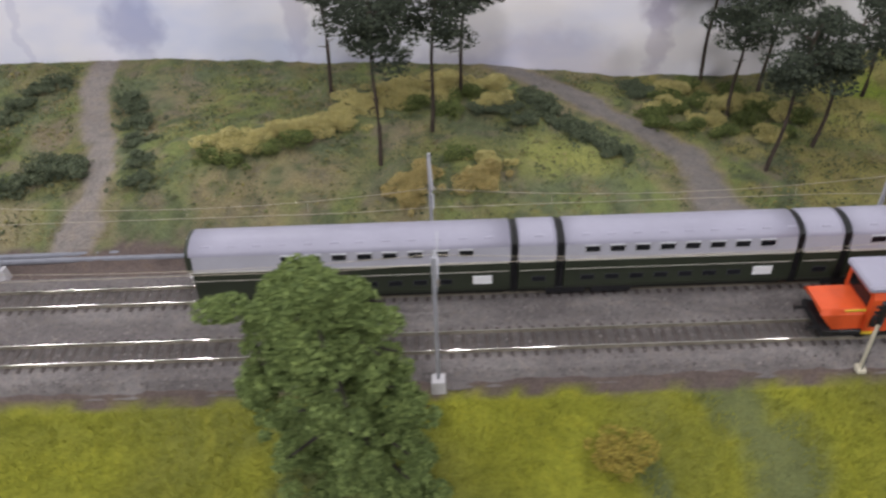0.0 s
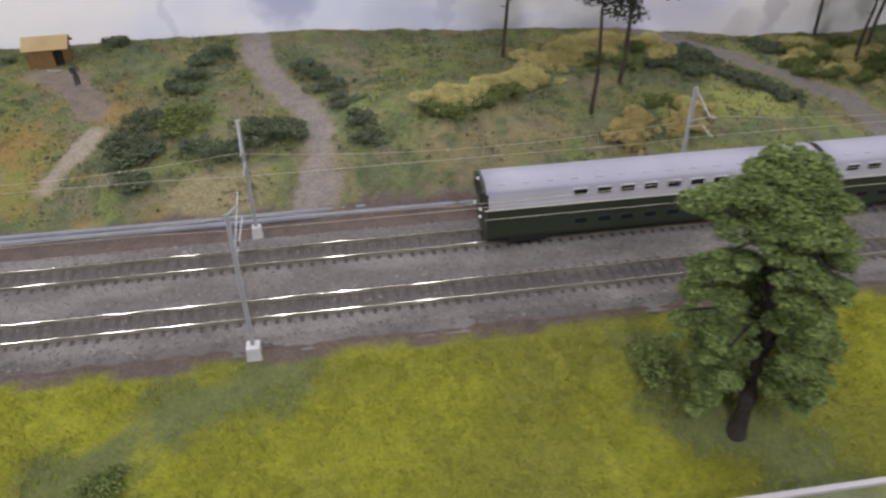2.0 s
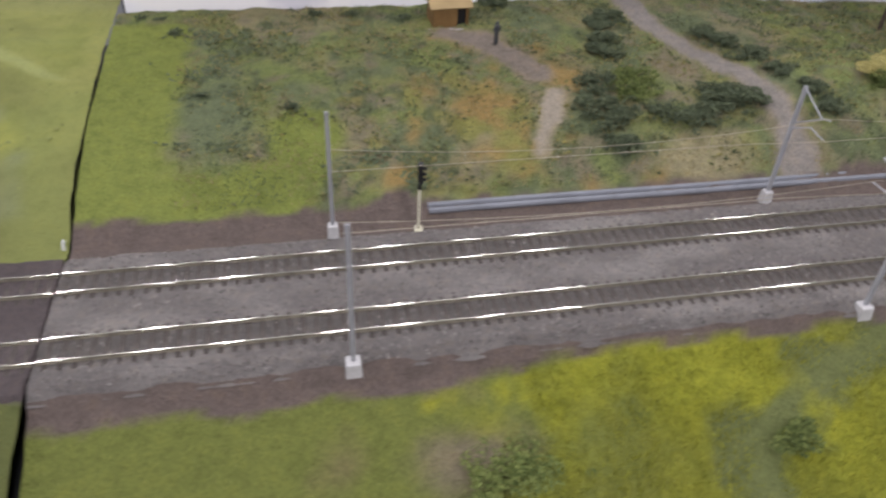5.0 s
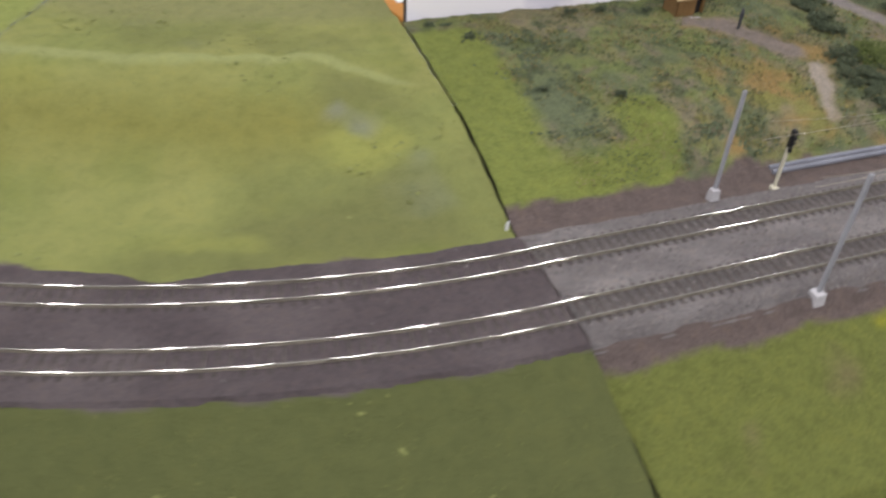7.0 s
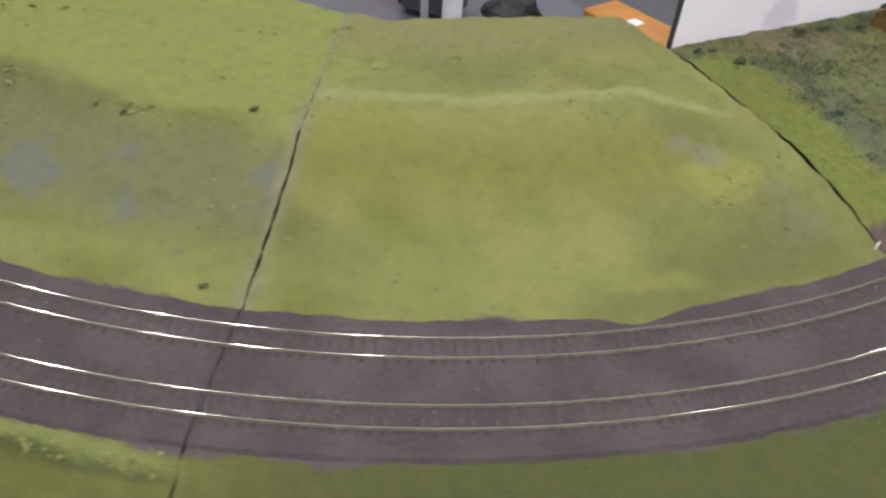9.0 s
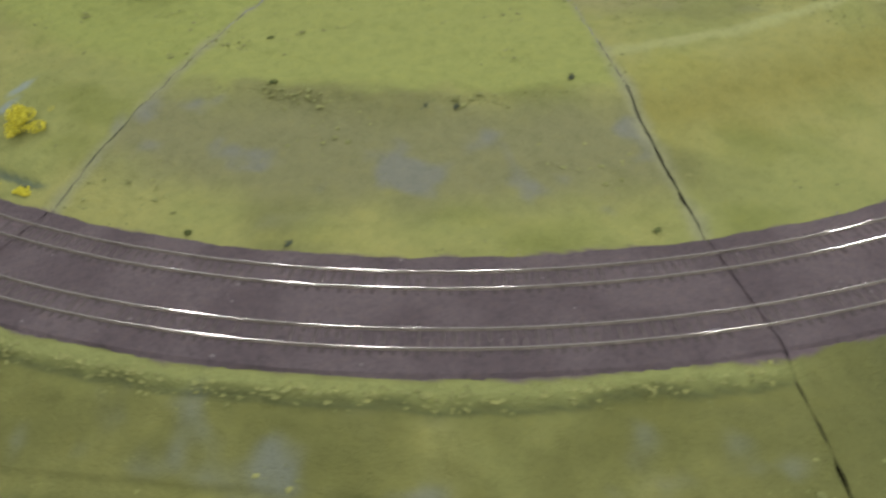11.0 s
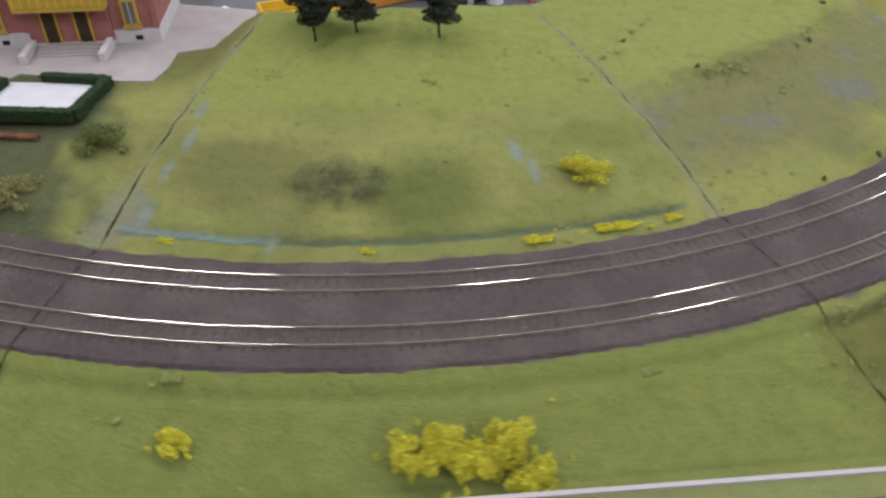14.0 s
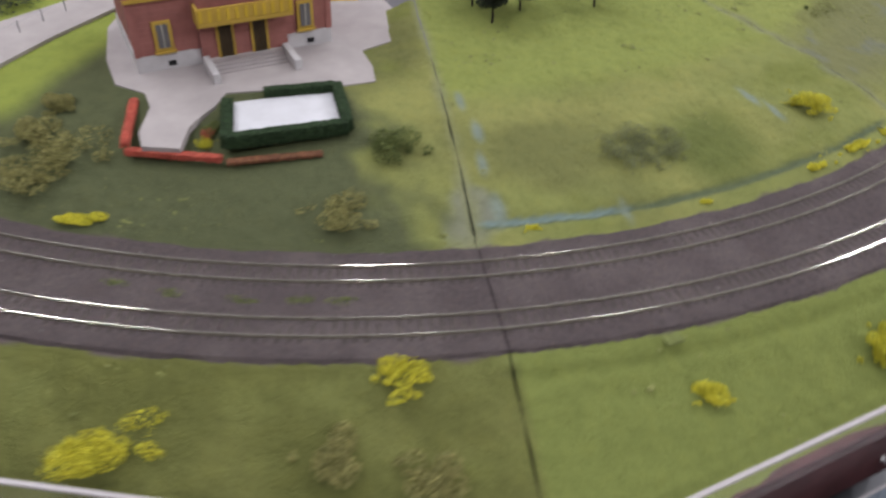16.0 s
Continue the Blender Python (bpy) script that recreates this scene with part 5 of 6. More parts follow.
ed = np.concatenate([ld, 0.247 + 0.003 * np.sin(ea[len(la):len(la) + 240] * 2.1) + rng.normal(0, 0.0035, 240), -0.0305 + rng.normal(0, 0.003, 420)])
pts = [(*at(-a, d)[:2], rise_bend(a, d) - 0.0002) for a, d in zip(ea, ed) if (d > verge(a) + 0.002 or d < -0.024) and front(a) + 0.004 < d]
v, f = crumbs(np.array(pts), rng.uniform(0.0007, 0.0024, len(pts)), rng, 0.34, 0.5)
tagged(mesh("turf_lumps", v, f.tolist(), TURF_LUMP), "small green lumps and tufts in the turf", "turf", kind="stuff")


def blades(name, label, pts, length, width, material, seed):
    r = np.random.default_rng(seed)
    n = len(pts)
    a = r.uniform(0, math.tau, n)
    side = np.stack([np.cos(a), np.sin(a), 0 * a], 1) * width
    tip = r.normal(0, 0.45, (n, 3)) * length
    tip[:, 2] = length * r.uniform(0.6, 1.2, n)
    v = np.stack([pts - side, pts + side, pts + tip], 1).reshape(-1, 3)
    return tagged(mesh(name, v, np.arange(3 * n).reshape(-1, 3).tolist(), material), label, "grass", kind="stuff")


n = 60000
gx, gy = rng.uniform(0.0, 1.2, n), rng.uniform(0.118, 0.37, n)
mix = np.array([fbm(x + 3, y + 8, 30) + 0.6 * fbm(x, y + 2, 85) for x, y in zip(gx, gy)]) + rng.normal(0, 0.12, n)
clear = np.array([near_line(x, y, PATH_WEST) > 0.013 and near_line(x, y, PATH_EAST) > 0.018 and near_line(x, y, PATH_SAND) > 0.008 and near_line(x, y, PATH_HUT) > 0.012 and not (x < 0.06 and y < 0.345) for x, y in zip(gx, gy)])
gz = np.array([rise(x, y) for x, y in zip(gx, gy)])
for name, label, low, high, material in (("hill_grass", "short green grass fibres on the hillside", -0.05, 0.2, HILL_GREEN), ("dry_grass", "dry tan grass fibres on the hillside", 0.22, 9, HILL_TAN), ("dark_grass", "dark mossy fibres on the hillside", -9, -0.18, HILL_DARK)):
    pick = clear & (mix > low) & (mix < high)
    blades(name, label, np.stack([gx, gy, gz], 1)[pick], 0.0024, 0.00045, material, 8)
n = 46000
gx, gy = rng.uniform(0.25, 1.2, n), rng.uniform(-0.149, -0.03, n)
ok = [near_line(x, y, GULLY) > 0.016 * k and near_line(x, y, GULLY_TREE) > 0.018 * k and near_line(x, y, GULLY_EAST) > 0.019 * k for x, y, k in zip(gx, gy, rng.uniform(0.2, 1.1, n))]
gx, gy = gx[ok], gy[ok]
blades("long_grass", "long yellow green grass fibres on the front slope", np.stack([gx, gy, np.array([rise(x, y) for x, y in zip(gx, gy)])], 1), 0.0042, 0.0003, BLADES, 5)
n = 30000
ga, gd = rng.uniform(0.2, 130, n), rng.uniform(-0.13, 0.43, n)
pts = []
for a, dd in zip(ga, gd):
    if (dd > verge(a) + 0.003 or dd < -0.025) and dd > front(a) + 0.003 and not (a > 97 and 0.14 < dd):
        p = at(-a, dd)
        pts.append((p.x, p.y, rise_bend(a, dd)))
gx, gy = rng.uniform(0.0, 0.16, 3500), rng.uniform(0.12, 0.35, 3500)
pts += [(x, y, rise(x, y)) for x, y in zip(gx, gy)]
gx, gy = rng.uniform(0.0, 0.32, 2500), rng.uniform(-0.149, -0.05, 2500)
pts += [(x, y, rise(x, y)) for x, y in zip(gx, gy)]
blades("short_grass", "short green grass fibres on the turf", np.array(pts), 0.0016, 0.0003, SHORT, 6)

# ---------------------------------------------------------------- hut and figure


def hut():
    x, y = 0.2775, 0.334
    t = thing("wooden_hut", "small brown wooden hut with a pale board roof on the hilltop", "hut", x, y, rise(x, y) - 0.002, 4)
    w, dp, h = 0.0158, 0.011, 0.017
    for nm, x0, x1, y0, y1 in (("front_wall", -w, w * 0.35, -dp, -dp + 0.0012), ("front_wall", w * 0.86, w, -dp, -dp + 0.0012), ("back_wall", -w, w, dp - 0.0012, dp), ("side_wall", -w, -w + 0.0012, -dp, dp), ("side_wall", w - 0.0012, w, -dp, dp)):
        wall = boxed(nm, x0, x1, y0, y1, 0.0, h, HUT_WOOD, t)
        if nm == "front_wall" and x1 - x0 > 0.01:
            for k in range(7):
                boxed("board", x0 + 0.0002, x1 - 0.0002, y0 - 0.0003, y0, 0.0004 + 0.0024 * k, 0.0024 + 0.0024 * k, HUT_WOOD, wall)
    # black panel set behind the door gap in place of the shade inside
    boxed("doorway", w * 0.35, w * 0.86, -dp + 0.003, -dp + 0.004, 0.0, h * 0.9, BLACK, t, "black panel for the dark inside of the open doorway")
    for sgn in (-1, 1):
        bm = bmesh.new()
        box(bm, -w - 0.003, w + 0.003, 0.0, dp * 1.35, -0.0006, 0.0006)
        bm.transform(pose(0, 0, h + 0.0085, -34 if sgn > 0 else 34) @ pose(0, 0, 0) if sgn > 0 else pose(0, 0, h + 0.0085, 34) @ Matrix.Diagonal((1, -1, 1, 1)))
        bmesh.ops.recalc_face_normals(bm, faces=bm.faces[:])
        r = part("roof_slope", bm, HUT_ROOF, t, "pale brown board roof")
    for sx in (-w, w - 0.0012):
        bm = bmesh.new()
        vs = [bm.verts.new(p) for p in ((sx, -dp, h), (sx, dp, h), (sx, 0, h + 0.008), (sx + 0.0012, -dp, h), (sx + 0.0012, dp, h), (sx + 0.0012, 0, h + 0.008))]
        for f in ((0, 1, 2), (3, 5, 4), (0, 2, 5, 3), (1, 4, 5, 2), (0, 3, 4, 1)):
            bm.faces.new([vs[i] for i in f])
        bmesh.ops.recalc_face_normals(bm, faces=bm.faces[:])
        part("gable", bm, HUT_WOOD, t)
    # black disc on the gable, standing for the darkness of a hole
    bm = bmesh.new()
    bmesh.ops.create_cone(bm, segments=10, radius1=0.0016, radius2=0.0016, depth=0.0006, cap_ends=True, matrix=pose(-w - 0.0002, 0, h + 0.001, 0, 90))
    part("vent_hole", bm, BLACK, t)
    boxed("floor_slab", -w - 0.004, w + 0.004, -dp - 0.006, dp, -0.002, 0.0006, PAVING, t, "grey floor slab")


hut()
bm = bmesh.new()
tube(bm, [(-0.0012, 0, 0), (-0.001, 0, 0.009), (0, 0, 0.0095)], [0.001, 0.0011, 0.0012], 7)
tube(bm, [(0.0016, 0, 0), (0.0012, 0, 0.009), (0, 0, 0.0095)], [0.001, 0.0011, 0.0012], 7)
tube(bm, [(0, 0, 0.009), (0, 0, 0.012), (0, 0, 0.0165), (0, 0, 0.0175)], [0.0018, 0.0019, 0.0022, 0.001], 8)
tube(bm, [(0.002, 0, 0.0165), (0.0036, 0, 0.014), (0.0032, -0.001, 0.0115)], [0.0008, 0.0008, 0.0006], 6)
tube(bm, [(-0.002, 0, 0.0165), (-0.0031, 0, 0.0135), (-0.0026, -0.001, 0.011)], [0.0008, 0.0008, 0.0006], 6)
bmesh.ops.create_uvsphere(bm, u_segments=8, v_segments=6, radius=0.0014, matrix=pose(0, 0, 0.0188))
fig = part("figurine", bm, DARK_GREY)
fig.matrix_basis = pose(0.309, 0.286, rise(0.309, 0.286) - 0.0005, 0, 0, 30)
tagged(fig, "small dark plastic figurine standing on the dirt path", "figurine")

# ---------------------------------------------------------------- station villa and garden
HX, HY, HZ = -0.594, 1.304, 0.0305
HT = math.degrees(math.atan2(1.123 - 1.304, -0.561 + 0.594))


def local(u, w):
    """A place by metres along the villa's front and out from it."""
    a = radians(HT)
    return HX + u * math.cos(a) + w * math.sin(a), HY + u * math.sin(a) - w * math.cos(a)


def villa():
    t = thing("villa", "pink brick station villa with ochre trim and stone plinth", "house", HX, HY, HZ, HT)
    L, D, H = 0.184, 0.11, 0.125
    boxed("plinth", -0.001, L + 0.001, -0.001, D, -0.006, 0.0155, PLINTH, t, "pale stone plinth", 0.0005)
    boxed("plinth", 0.058, 0.138, -0.007, 0.0, -0.006, 0.006, PLINTH, t, "pale stone plinth", 0.0005)
    wall = boxed("wall", 0, L, 0, D, 0.0157, H, BRICK, t, "pink brick wall")
    bay = boxed("bay", 0.057, 0.139, -0.005, 0.0, 0.0062, H, BRICK, t, "projecting pink brick bay")
    for k in range(46):
        for x0, x1, y0, par in ((0.0, 0.057, 0.0, wall), (0.139, L, 0.0, wall), (0.057, 0.139, -0.005, bay)):
            z = 0.0165 + 0.0024 * k
            if k % 2 == 0:
                boxed("brick_course", x0 + 0.0002, x1 - 0.0002, y0 - 0.0003, y0 - 0.00005, z, z + 0.0019, BRICK, par)
    for x0, x1 in ((-0.0015, 0.004), (0.051, 0.0565), (0.1395, 0.145), (L - 0.004, L + 0.0015)):
        boxed("corner_strip", x0, x1, -0.0014, 0.0, 0.0157, H, BRICK, t)
    for u, w, z0, z1 in ((0.026, 0.0125, 0.02, 0.044), (0.159, 0.0125, 0.02, 0.044), (0.026, 0.0125, 0.075, 0.1), (0.159, 0.0125, 0.075, 0.1)):
        win = boxed("window", u - w / 2 - 0.002, u + w / 2 + 0.002, -0.0022, 0.0, z0 - 0.001, z1 + 0.003, OCHRE, t, "ochre framed window", 0.0004)
        boxed("pane", u - w / 2 + 0.0012, u + w / 2 - 0.0012, -0.0028, -0.0021, z0 + 0.002, z1, VILLA_GLASS, win)
        boxed("mullion", u - 0.0004, u + 0.0004, -0.0032, -0.0027, z0 + 0.002, z1, LINE, win)
        boxed("sill", u - w / 2 - 0.003, u + w / 2 + 0.003, -0.0042, 0.0, z0 - 0.003, z0 - 0.001, OCHRE, win)
    for u in (0.08, 0.112):
        door = boxed("door", u - 0.0062, u + 0.0062, -0.0066, -0.005, 0.006, 0.037, DOOR_BROWN, t, "dark brown panelled door", 0.0003)
        for s in (-1, 1):
            boxed("door_frame", u + s * 0.0072 - 0.001, u + s * 0.0072 + 0.001, -0.0072, -0.005, 0.006, 0.0385, OCHRE, door)
            boxed("panel", u + s * 0.003 - 0.0022, u + s * 0.003 + 0.0022, -0.0072, -0.0066, 0.01, 0.034, DOOR_BROWN, door)
    bal = boxed("balcony", 0.054, 0.142, -0.022, -0.005, 0.043, 0.0475, OCHRE, t, "ochre balcony slab", 0.0006)
    boxed("parapet", 0.054, 0.142, -0.022, -0.0195, 0.0477, 0.06, OCHRE, bal)
    for k in range(11):
        boxed("baluster", 0.056 + 0.0082 * k, 0.0585 + 0.0082 * k, -0.0228, -0.0221, 0.048, 0.0585, YELLOW, bal)
    for s in (0.054, 0.1396):
        boxed("side_parapet", s, s + 0.0024, -0.0194, -0.0052, 0.0477, 0.06, OCHRE, bal)
    boxed("string_course", -0.002, L + 0.002, -0.0032, 0.0, 0.066, 0.069, OCHRE, t)
    for u in (0.03, 0.163):
        boxed("cellar_window", u - 0.0035, u + 0.0035, -0.0018, -0.0008, 0.004, 0.0085, BLACK, t)
    boxed("cornice", -0.005, L + 0.005, -0.006, D + 0.005, H, H + 0.004, OCHRE, t)
    bm = bmesh.new()
    hull(bm, -0.004, L + 0.004, [(-0.006, H + 0.0042), (D / 2, H + 0.03), (D + 0.006, H + 0.0042), (-0.006, H + 0.0042)])
    part("roof", bm, DARK_GREY, t, "dark slate roof")
    st = boxed("stairs", 0.064, 0.132, -0.03, -0.0072, -0.006, 0.0, PAVING, t, "wide stone steps")
    for k in range(4):
        boxed("step", 0.0642, 0.1318, -0.029 + 0.005 * k, -0.0075, 0.0002 + 0.0014 * k, 0.0016 + 0.0014 * k, PAVING, st)
    for u in (0.058, 0.134):
        boxed("stair_wall", u - 0.002, u + 0.0045, -0.047, -0.0072, -0.006, 0.0105, PLINTH, t, "pale stair cheek wall", 0.0006)


villa()


def sheet(name, label, category, outline, lift, material, thick=0.0012, kind="structure"):
    """A flat slab over an outline, lying on the ground."""
    bm = bmesh.new()
    top = [bm.verts.new((x, y, lift)) for x, y in outline]
    f = bm.faces.new(top)
    r = bmesh.ops.extrude_face_region(bm, geom=[f])
    for v in r["geom"]:
        if isinstance(v, bmesh.types.BMVert):
            v.co.z -= thick
    bmesh.ops.recalc_face_normals(bm, faces=bm.faces[:])
    return tagged(part(name, bm, material), label, category, kind=kind)


YARD = [(-0.487, 1.335), (-0.56, 1.334), (-0.611, 1.325), (-0.633, 1.3), (-0.659, 1.296), (-0.699, 1.305), (-0.721, 1.303), (-0.731, 1.274), (-0.7, 1.266), (-0.684, 1.256), (-0.669, 1.243), (-0.647, 1.232),
        (-0.655, 1.128), (-0.653, 1.098), (-0.622, 1.094), (-0.588, 1.097), (-0.572, 1.062), (-0.556, 1.042), (-0.524, 1.038), (-0.468, 1.046), (-0.45, 1.2), (-0.44, 1.32)]
sheet("pavement", "pale grey paved yard round the villa", "pavement", YARD, 0.0312, PAVING, 0.006)
SQUARE = [(-0.73, 1.235), (-0.728, 1.143), (-0.664, 1.14), (-0.668, 1.23)]
sheet("gravel_square", "white gravel square inside a clipped hedge", "gravel", SQUARE, 0.0325, GRAVEL_WHITE, 0.006)


def hedge_row(name, label, p, q, w, h, material, seed, z, group):
    r = np.random.default_rng(seed)
    P, Q = Vector((*p, 0)), Vector((*q, 0))
    L = (Q - P).length
    t = thing(name, label, "hedge", p[0], p[1], z, math.degrees(math.atan2(q[1] - p[1], q[0] - p[0])), group)
    bm = bmesh.new()
    box(bm, 0, L, -w / 2, w / 2, 0, h, 0.0012)
    part("core", bm, material, t)
    n = int(L * 26000)
    c = np.stack([r.uniform(0, L, n), r.uniform(-w / 2, w / 2, n), r.uniform(0.0, h, n)], 1)
    face = r.integers(0, 3, n)
    c[face == 0, 1] = -w / 2
    c[face == 1, 2] = h
    c[face == 2, 1] = w / 2
    v, f = crumbs(c, r.uniform(0.0005, 0.0012, n), r, 0.9, 0.45)
    mesh("leaves", v, f.tolist(), material, t)


HEDGES = (((-0.733, 1.24), (-0.73, 1.139)), ((-0.73, 1.139), (-0.662, 1.136)), ((-0.664, 1.138), (-0.662, 1.2)), ((-0.733, 1.238), (-0.672, 1.232)))
for k, (p, q) in enumerate(HEDGES):
    hedge_row("clipped_hedge", "dark green clipped hedge round the gravel square", p, q, 0.008, 0.0115, HEDGE, 600 + k, 0.028, "clipped hedges")
for k, (p, q) in enumerate((((-0.642, 1.309), (-0.714, 1.316)), ((-0.714, 1.316), (-0.742, 1.244)), ((-0.745, 1.24), (-0.749, 1.165)))):
    hedge_row("flower_border", "low border of bright red flowers beside the yard", p, q, 0.0052, 0.0045 if k < 2 else 0.0025, RED_FLOWER if k < 2 else RED_EARTH, 620 + k, (0.028, 0.022, 0.021)[k], "red flower borders")
bush("yellow_bush", "small yellow flower bed beside the hedge", -0.715, 1.258, 0.009, 0.008, 0.008, YELLOW_BUSH, 630, 0.002, 40)
bush("green_bush", "small green shrub beside the hedge", -0.7, 1.25, 0.012, 0.009, 0.009, GREEN_BUSH, 631, 0.0022, 50)
bush("flowering_bush", "small red flower bed beside the hedge", -0.706, 1.252, 0.007, 0.006, 0.009, RED_FLOWER, 632, 0.0018, 30)

ROAD = [(-0.66, 1.52), (-0.555, 1.425), (-0.5, 1.382), (-0.437, 1.323), (-0.39, 1.275), (-0.35, 1.3), (-0.405, 1.366), (-0.458, 1.437), (-0.55, 1.53)]
sheet("road", "pale gravel lane behind the villa", "road", ROAD, 0.0335, PAVING, 0.006)
for k in range(7):
    x, y = -0.53 + 0.022 * k, 1.454 - 0.0195 * k
    f = thing("fence_post", "thin grey wire fence post beside the lane", "fence", x, y, 0.03, group="lane fence posts")
    bm = bmesh.new()
    tube(bm, [(0, 0, 0), (0, 0, 0.016)], [0.0008, 0.0006], 6)
    part("post", bm, MAST_GREY, f)
    bm = bmesh.new()
    tube(bm, [(0, 0, 0.013), (0.022, -0.0195, 0.013)], [0.0002, 0.0002], 4)
    part("rail_wire", bm, MAST_GREY, f)
bush("dark_bush", "dark shrub beside the lane", -0.405, 1.435, 0.036, 0.036, 0.024, DARK_BUSH, 640, 0.003, 120)

# flecks of pale grit on the brown bed, a weed and a peg at the joint
rng = np.random.default_rng(33)
pts = []
for k in range(260):
    p = at(-rng.uniform(1, 129), rng.uniform(-0.016, 0.09), -0.002)
    pts.append(tuple(p))
v, f = crumbs(np.array(pts), rng.uniform(0.0003, 0.001, len(pts)), rng, 0.5, 0.5)
tagged(mesh("grit", v, f.tolist(), STONE), "pale grit flecks scattered over the brown track bed", "grit", kind="stuff")
for k, (a, dd) in enumerate(((111.0, 0.036), (108.0, 0.033), (105.5, 0.036), (103.8, 0.034), (113.5, 0.04))):
    p = at(-a, dd)
    bush("weed_tuft", "small green weed between the two tracks", p.x, p.y, 0.013, 0.005, 0.002, LEAFY_BUSH, 660 + k, 0.001, 60, "weeds between the tracks", lift=0.003, turn=180 - a)
for x, y, turn in ((-0.985, 0.968, 5), (-0.95, 0.664, 24)):
    d = thing("turf_patch", "small raised square patch of green turf on the ledge", "turf patch", x, y, rise(x, y) - 0.001, turn, group="turf patches")
    bm = bmesh.new()
    box(bm, -0.0055, 0.0055, -0.0075, 0.0075, 0.0, 0.0024, 0.0011)
    part("pad", bm, PAD, d)
peg = thing("joint_peg", "small white plastic peg at the joint between two boards", "peg", -0.004, 0.1, -0.006)
bm = bmesh.new()
tube(bm, [(0, 0, 0), (0.0004, 0, 0.005), (0.0016, 0, 0.0072)], [0.0011, 0.001, 0.0006], 8)
part("stem", bm, WHITE, peg)

# ---------------------------------------------------------------- behind the boards
w = thing("wooden_rail", "varnished orange wooden board behind the turf", "board", 0.016, 0.43, -0.03, 100)
boxed("plank", -0.055, 0.075, -0.04, 0.012, -0.05, 0.056, ORANGE_WOOD, w, bevel=0.002)
boxed("paper_label", 0.012, 0.026, -0.018, -0.004, 0.0562, 0.0568, WHITE, w, "white paper label")
tb = thing("work_table", "grey table inside the loop of boards", "table", -0.08, 0.9, -0.12)
boxed("tabletop", -0.27, 0.3, -0.3, 0.36, -0.02, 0.0, TABLE_GREY, tb, bevel=0.004)
for sx in (-0.25, 0.28):
    for sy in (-0.28, 0.34):
        boxed("leg", sx - 0.015, sx + 0.015, sy - 0.015, sy + 0.015, -0.83, -0.02, DARK_GREY, tb)
bx = thing("wooden_crate", "orange varnished wooden crate on the table", "crate", 0.0, 0.98, -0.119, 125)
boxed("side", -0.1, 0.1, -0.05, -0.044, 0.0, 0.06, ORANGE_WOOD, bx, bevel=0.001)
boxed("side", -0.1, 0.1, 0.044, 0.05, 0.0, 0.06, ORANGE_WOOD, bx, bevel=0.001)
boxed("end", -0.1, -0.094, -0.0438, 0.0438, 0.0, 0.06, ORANGE_WOOD, bx, bevel=0.001)
boxed("end", 0.094, 0.1, -0.0438, 0.0438, 0.0, 0.06, ORANGE_WOOD, bx, bevel=0.001)
boxed("bottom", -0.0938, 0.0938, -0.0438, 0.0438, 0.0, 0.005, ORANGE_WOOD, bx)
bx = thing("yellow_tray", "bright yellow open tray on the table", "tray", -0.11, 1.085, -0.119, 118)
boxed("base", -0.07, 0.07, -0.04, 0.04, 0.0, 0.004, YELLOW, bx, bevel=0.001)
for y0, y1 in ((-0.04, -0.036), (0.036, 0.04)):
    boxed("rim", -0.07, 0.07, y0, y1, 0.0042, 0.022, YELLOW, bx, bevel=0.001)
for x0, x1 in ((-0.07, -0.066), (0.066, 0.07)):
    boxed("rim", x0, x1, -0.0358, 0.0358, 0.0042, 0.022, YELLOW, bx, bevel=0.001)
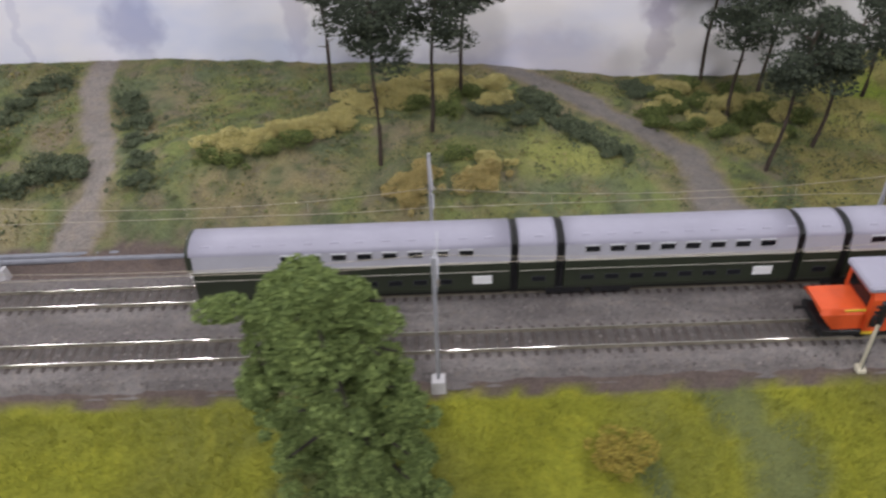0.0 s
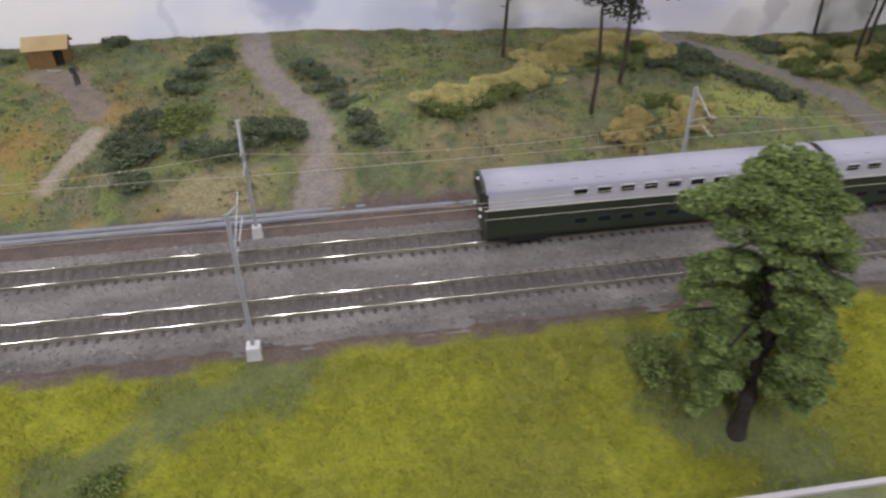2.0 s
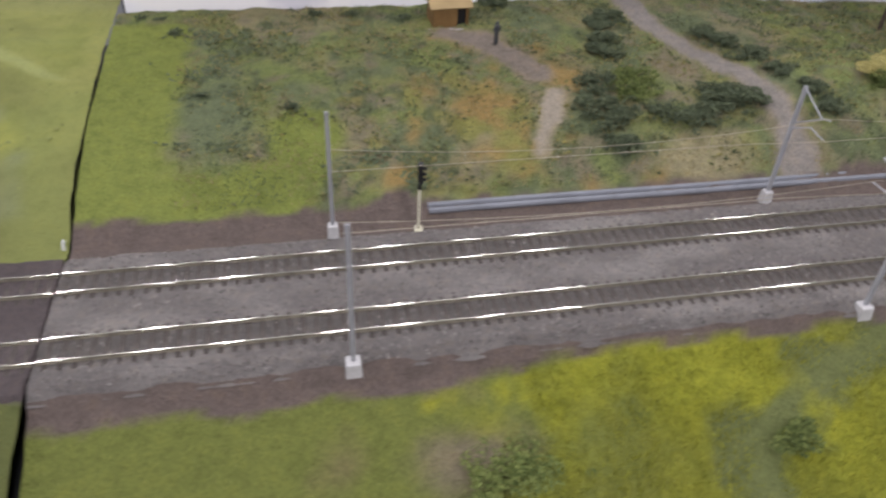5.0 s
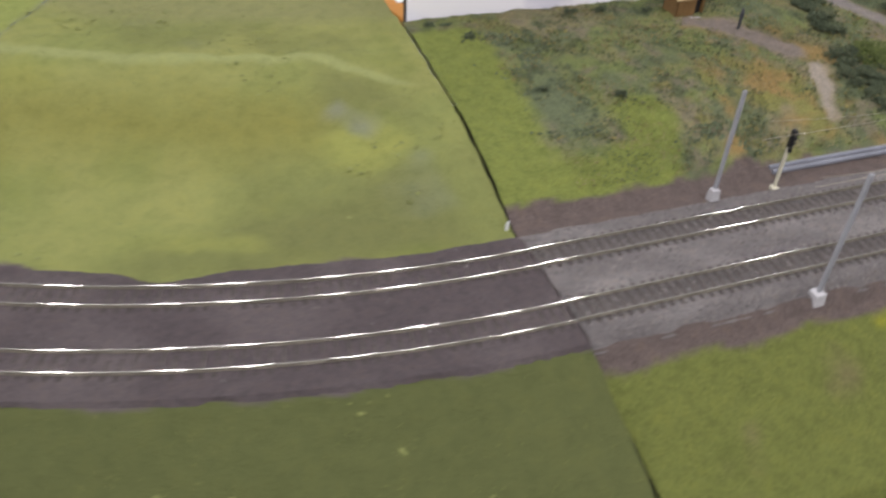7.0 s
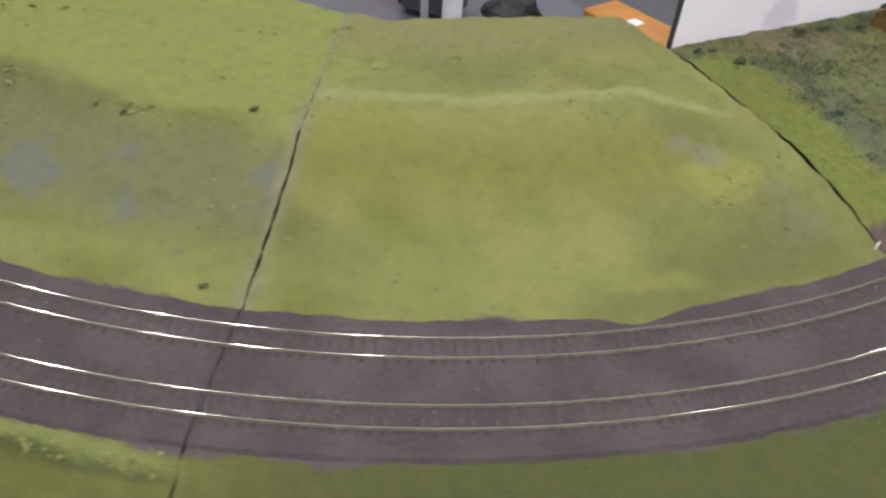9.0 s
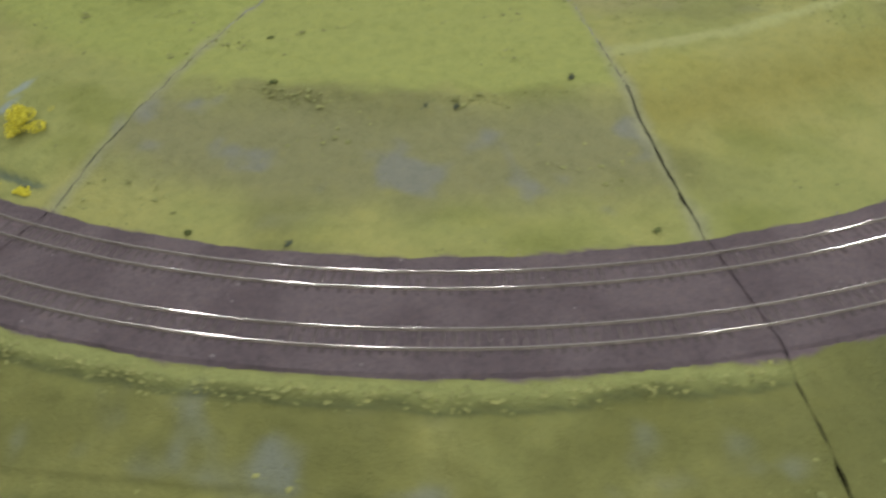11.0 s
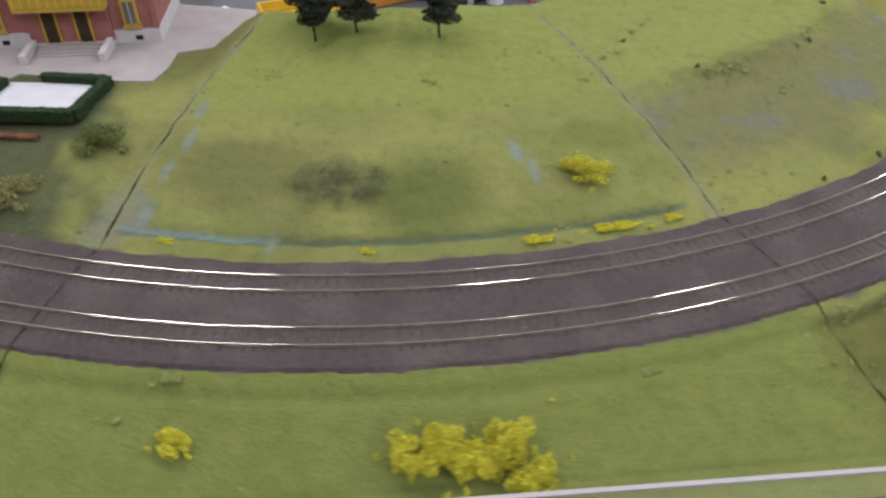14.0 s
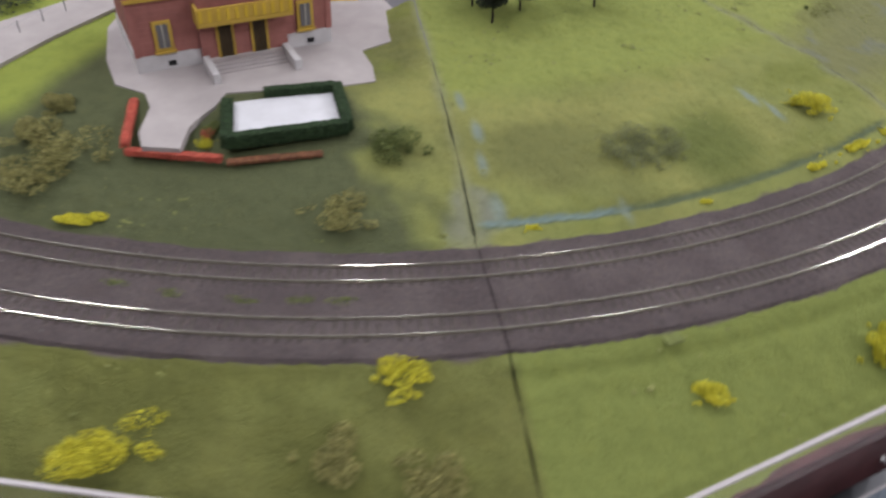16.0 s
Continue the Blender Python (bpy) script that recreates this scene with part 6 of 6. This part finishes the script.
for k, (x, y, turn) in enumerate(((-0.17, 1.0, 30), (-0.12, 1.2, 70), (-0.2, 1.14, 15))):
    pb = thing("paper_sheet", "crumpled white paper lying on the table", "paper", x, y, -0.1195, turn, group="papers on the table")
    bm = bmesh.new()
    bmesh.ops.create_grid(bm, x_segments=8, y_segments=6, size=0.5, matrix=Matrix.Diagonal((0.075, 0.05, 1, 1)))
    for v in bm.verts:
        v.co.z = 0.004 + 0.007 * noise.noise(v.co * 40 + Vector((k, 0, 0)))
    bmesh.ops.solidify(bm, geom=bm.faces[:], thickness=0.0008)
    part("sheet", bm, WHITE, pb)
bx = thing("equipment_case", "dark grey rounded plastic case on the table", "case", -0.015, 0.842, -0.119, 130)
boxed("body", -0.045, 0.045, -0.035, 0.035, 0.0, 0.085, DARK_GREY, bx, bevel=0.012)
boxed("strap", -0.006, 0.006, -0.0356, 0.0356, 0.002, 0.0856, MAST_GREY, bx)
boxed("side_panel", 0.0452, 0.048, -0.024, 0.024, 0.01, 0.07, BLACK, bx, "black recessed side panel", 0.001)
cn = thing("white_canister", "white cylindrical plastic canister on the table", "canister", -0.018, 0.779, -0.119)
bm = bmesh.new()
bmesh.ops.create_cone(bm, segments=28, radius1=0.0145, radius2=0.0145, depth=0.09, cap_ends=True, matrix=pose(0, 0, 0.045))
part("body", bm, WHITE, cn)
bm = bmesh.new()
bmesh.ops.create_cone(bm, segments=28, radius1=0.0152, radius2=0.0145, depth=0.012, cap_ends=True, matrix=pose(0, 0, 0.0962))
part("lid", bm, WHITE, cn)
bg = thing("black_bag", "soft black cloth bag slumped on the table", "bag", 0.06, 0.745, -0.119, 20)
bm = bmesh.new()
bmesh.ops.create_icosphere(bm, subdivisions=3, radius=1.0)
for v in bm.verts:
    k = 1 + 0.22 * noise.noise(v.co * 1.8) + 0.08 * noise.noise(v.co * 5)
    v.co = Vector((v.co.x * 0.05 * k, v.co.y * 0.038 * k, max(0.0, 0.026 + 0.03 * v.co.z * k)))
part("sack", bm, BLACK, bg)
cb = thing("cable", "thin red cable lying in a loop on the table", "cable", 0.06, 0.67, -0.119)
bm = bmesh.new()
tube(bm, [(0.03 * math.cos(0.45 * k) - 0.003 * k, 0.024 * math.sin(0.45 * k) + 0.002 * k, 0.0022 + 0.0002 * k) for k in range(22)], [0.0018] * 22, 7)
part("lead", bm, RED_FLEX, cb)
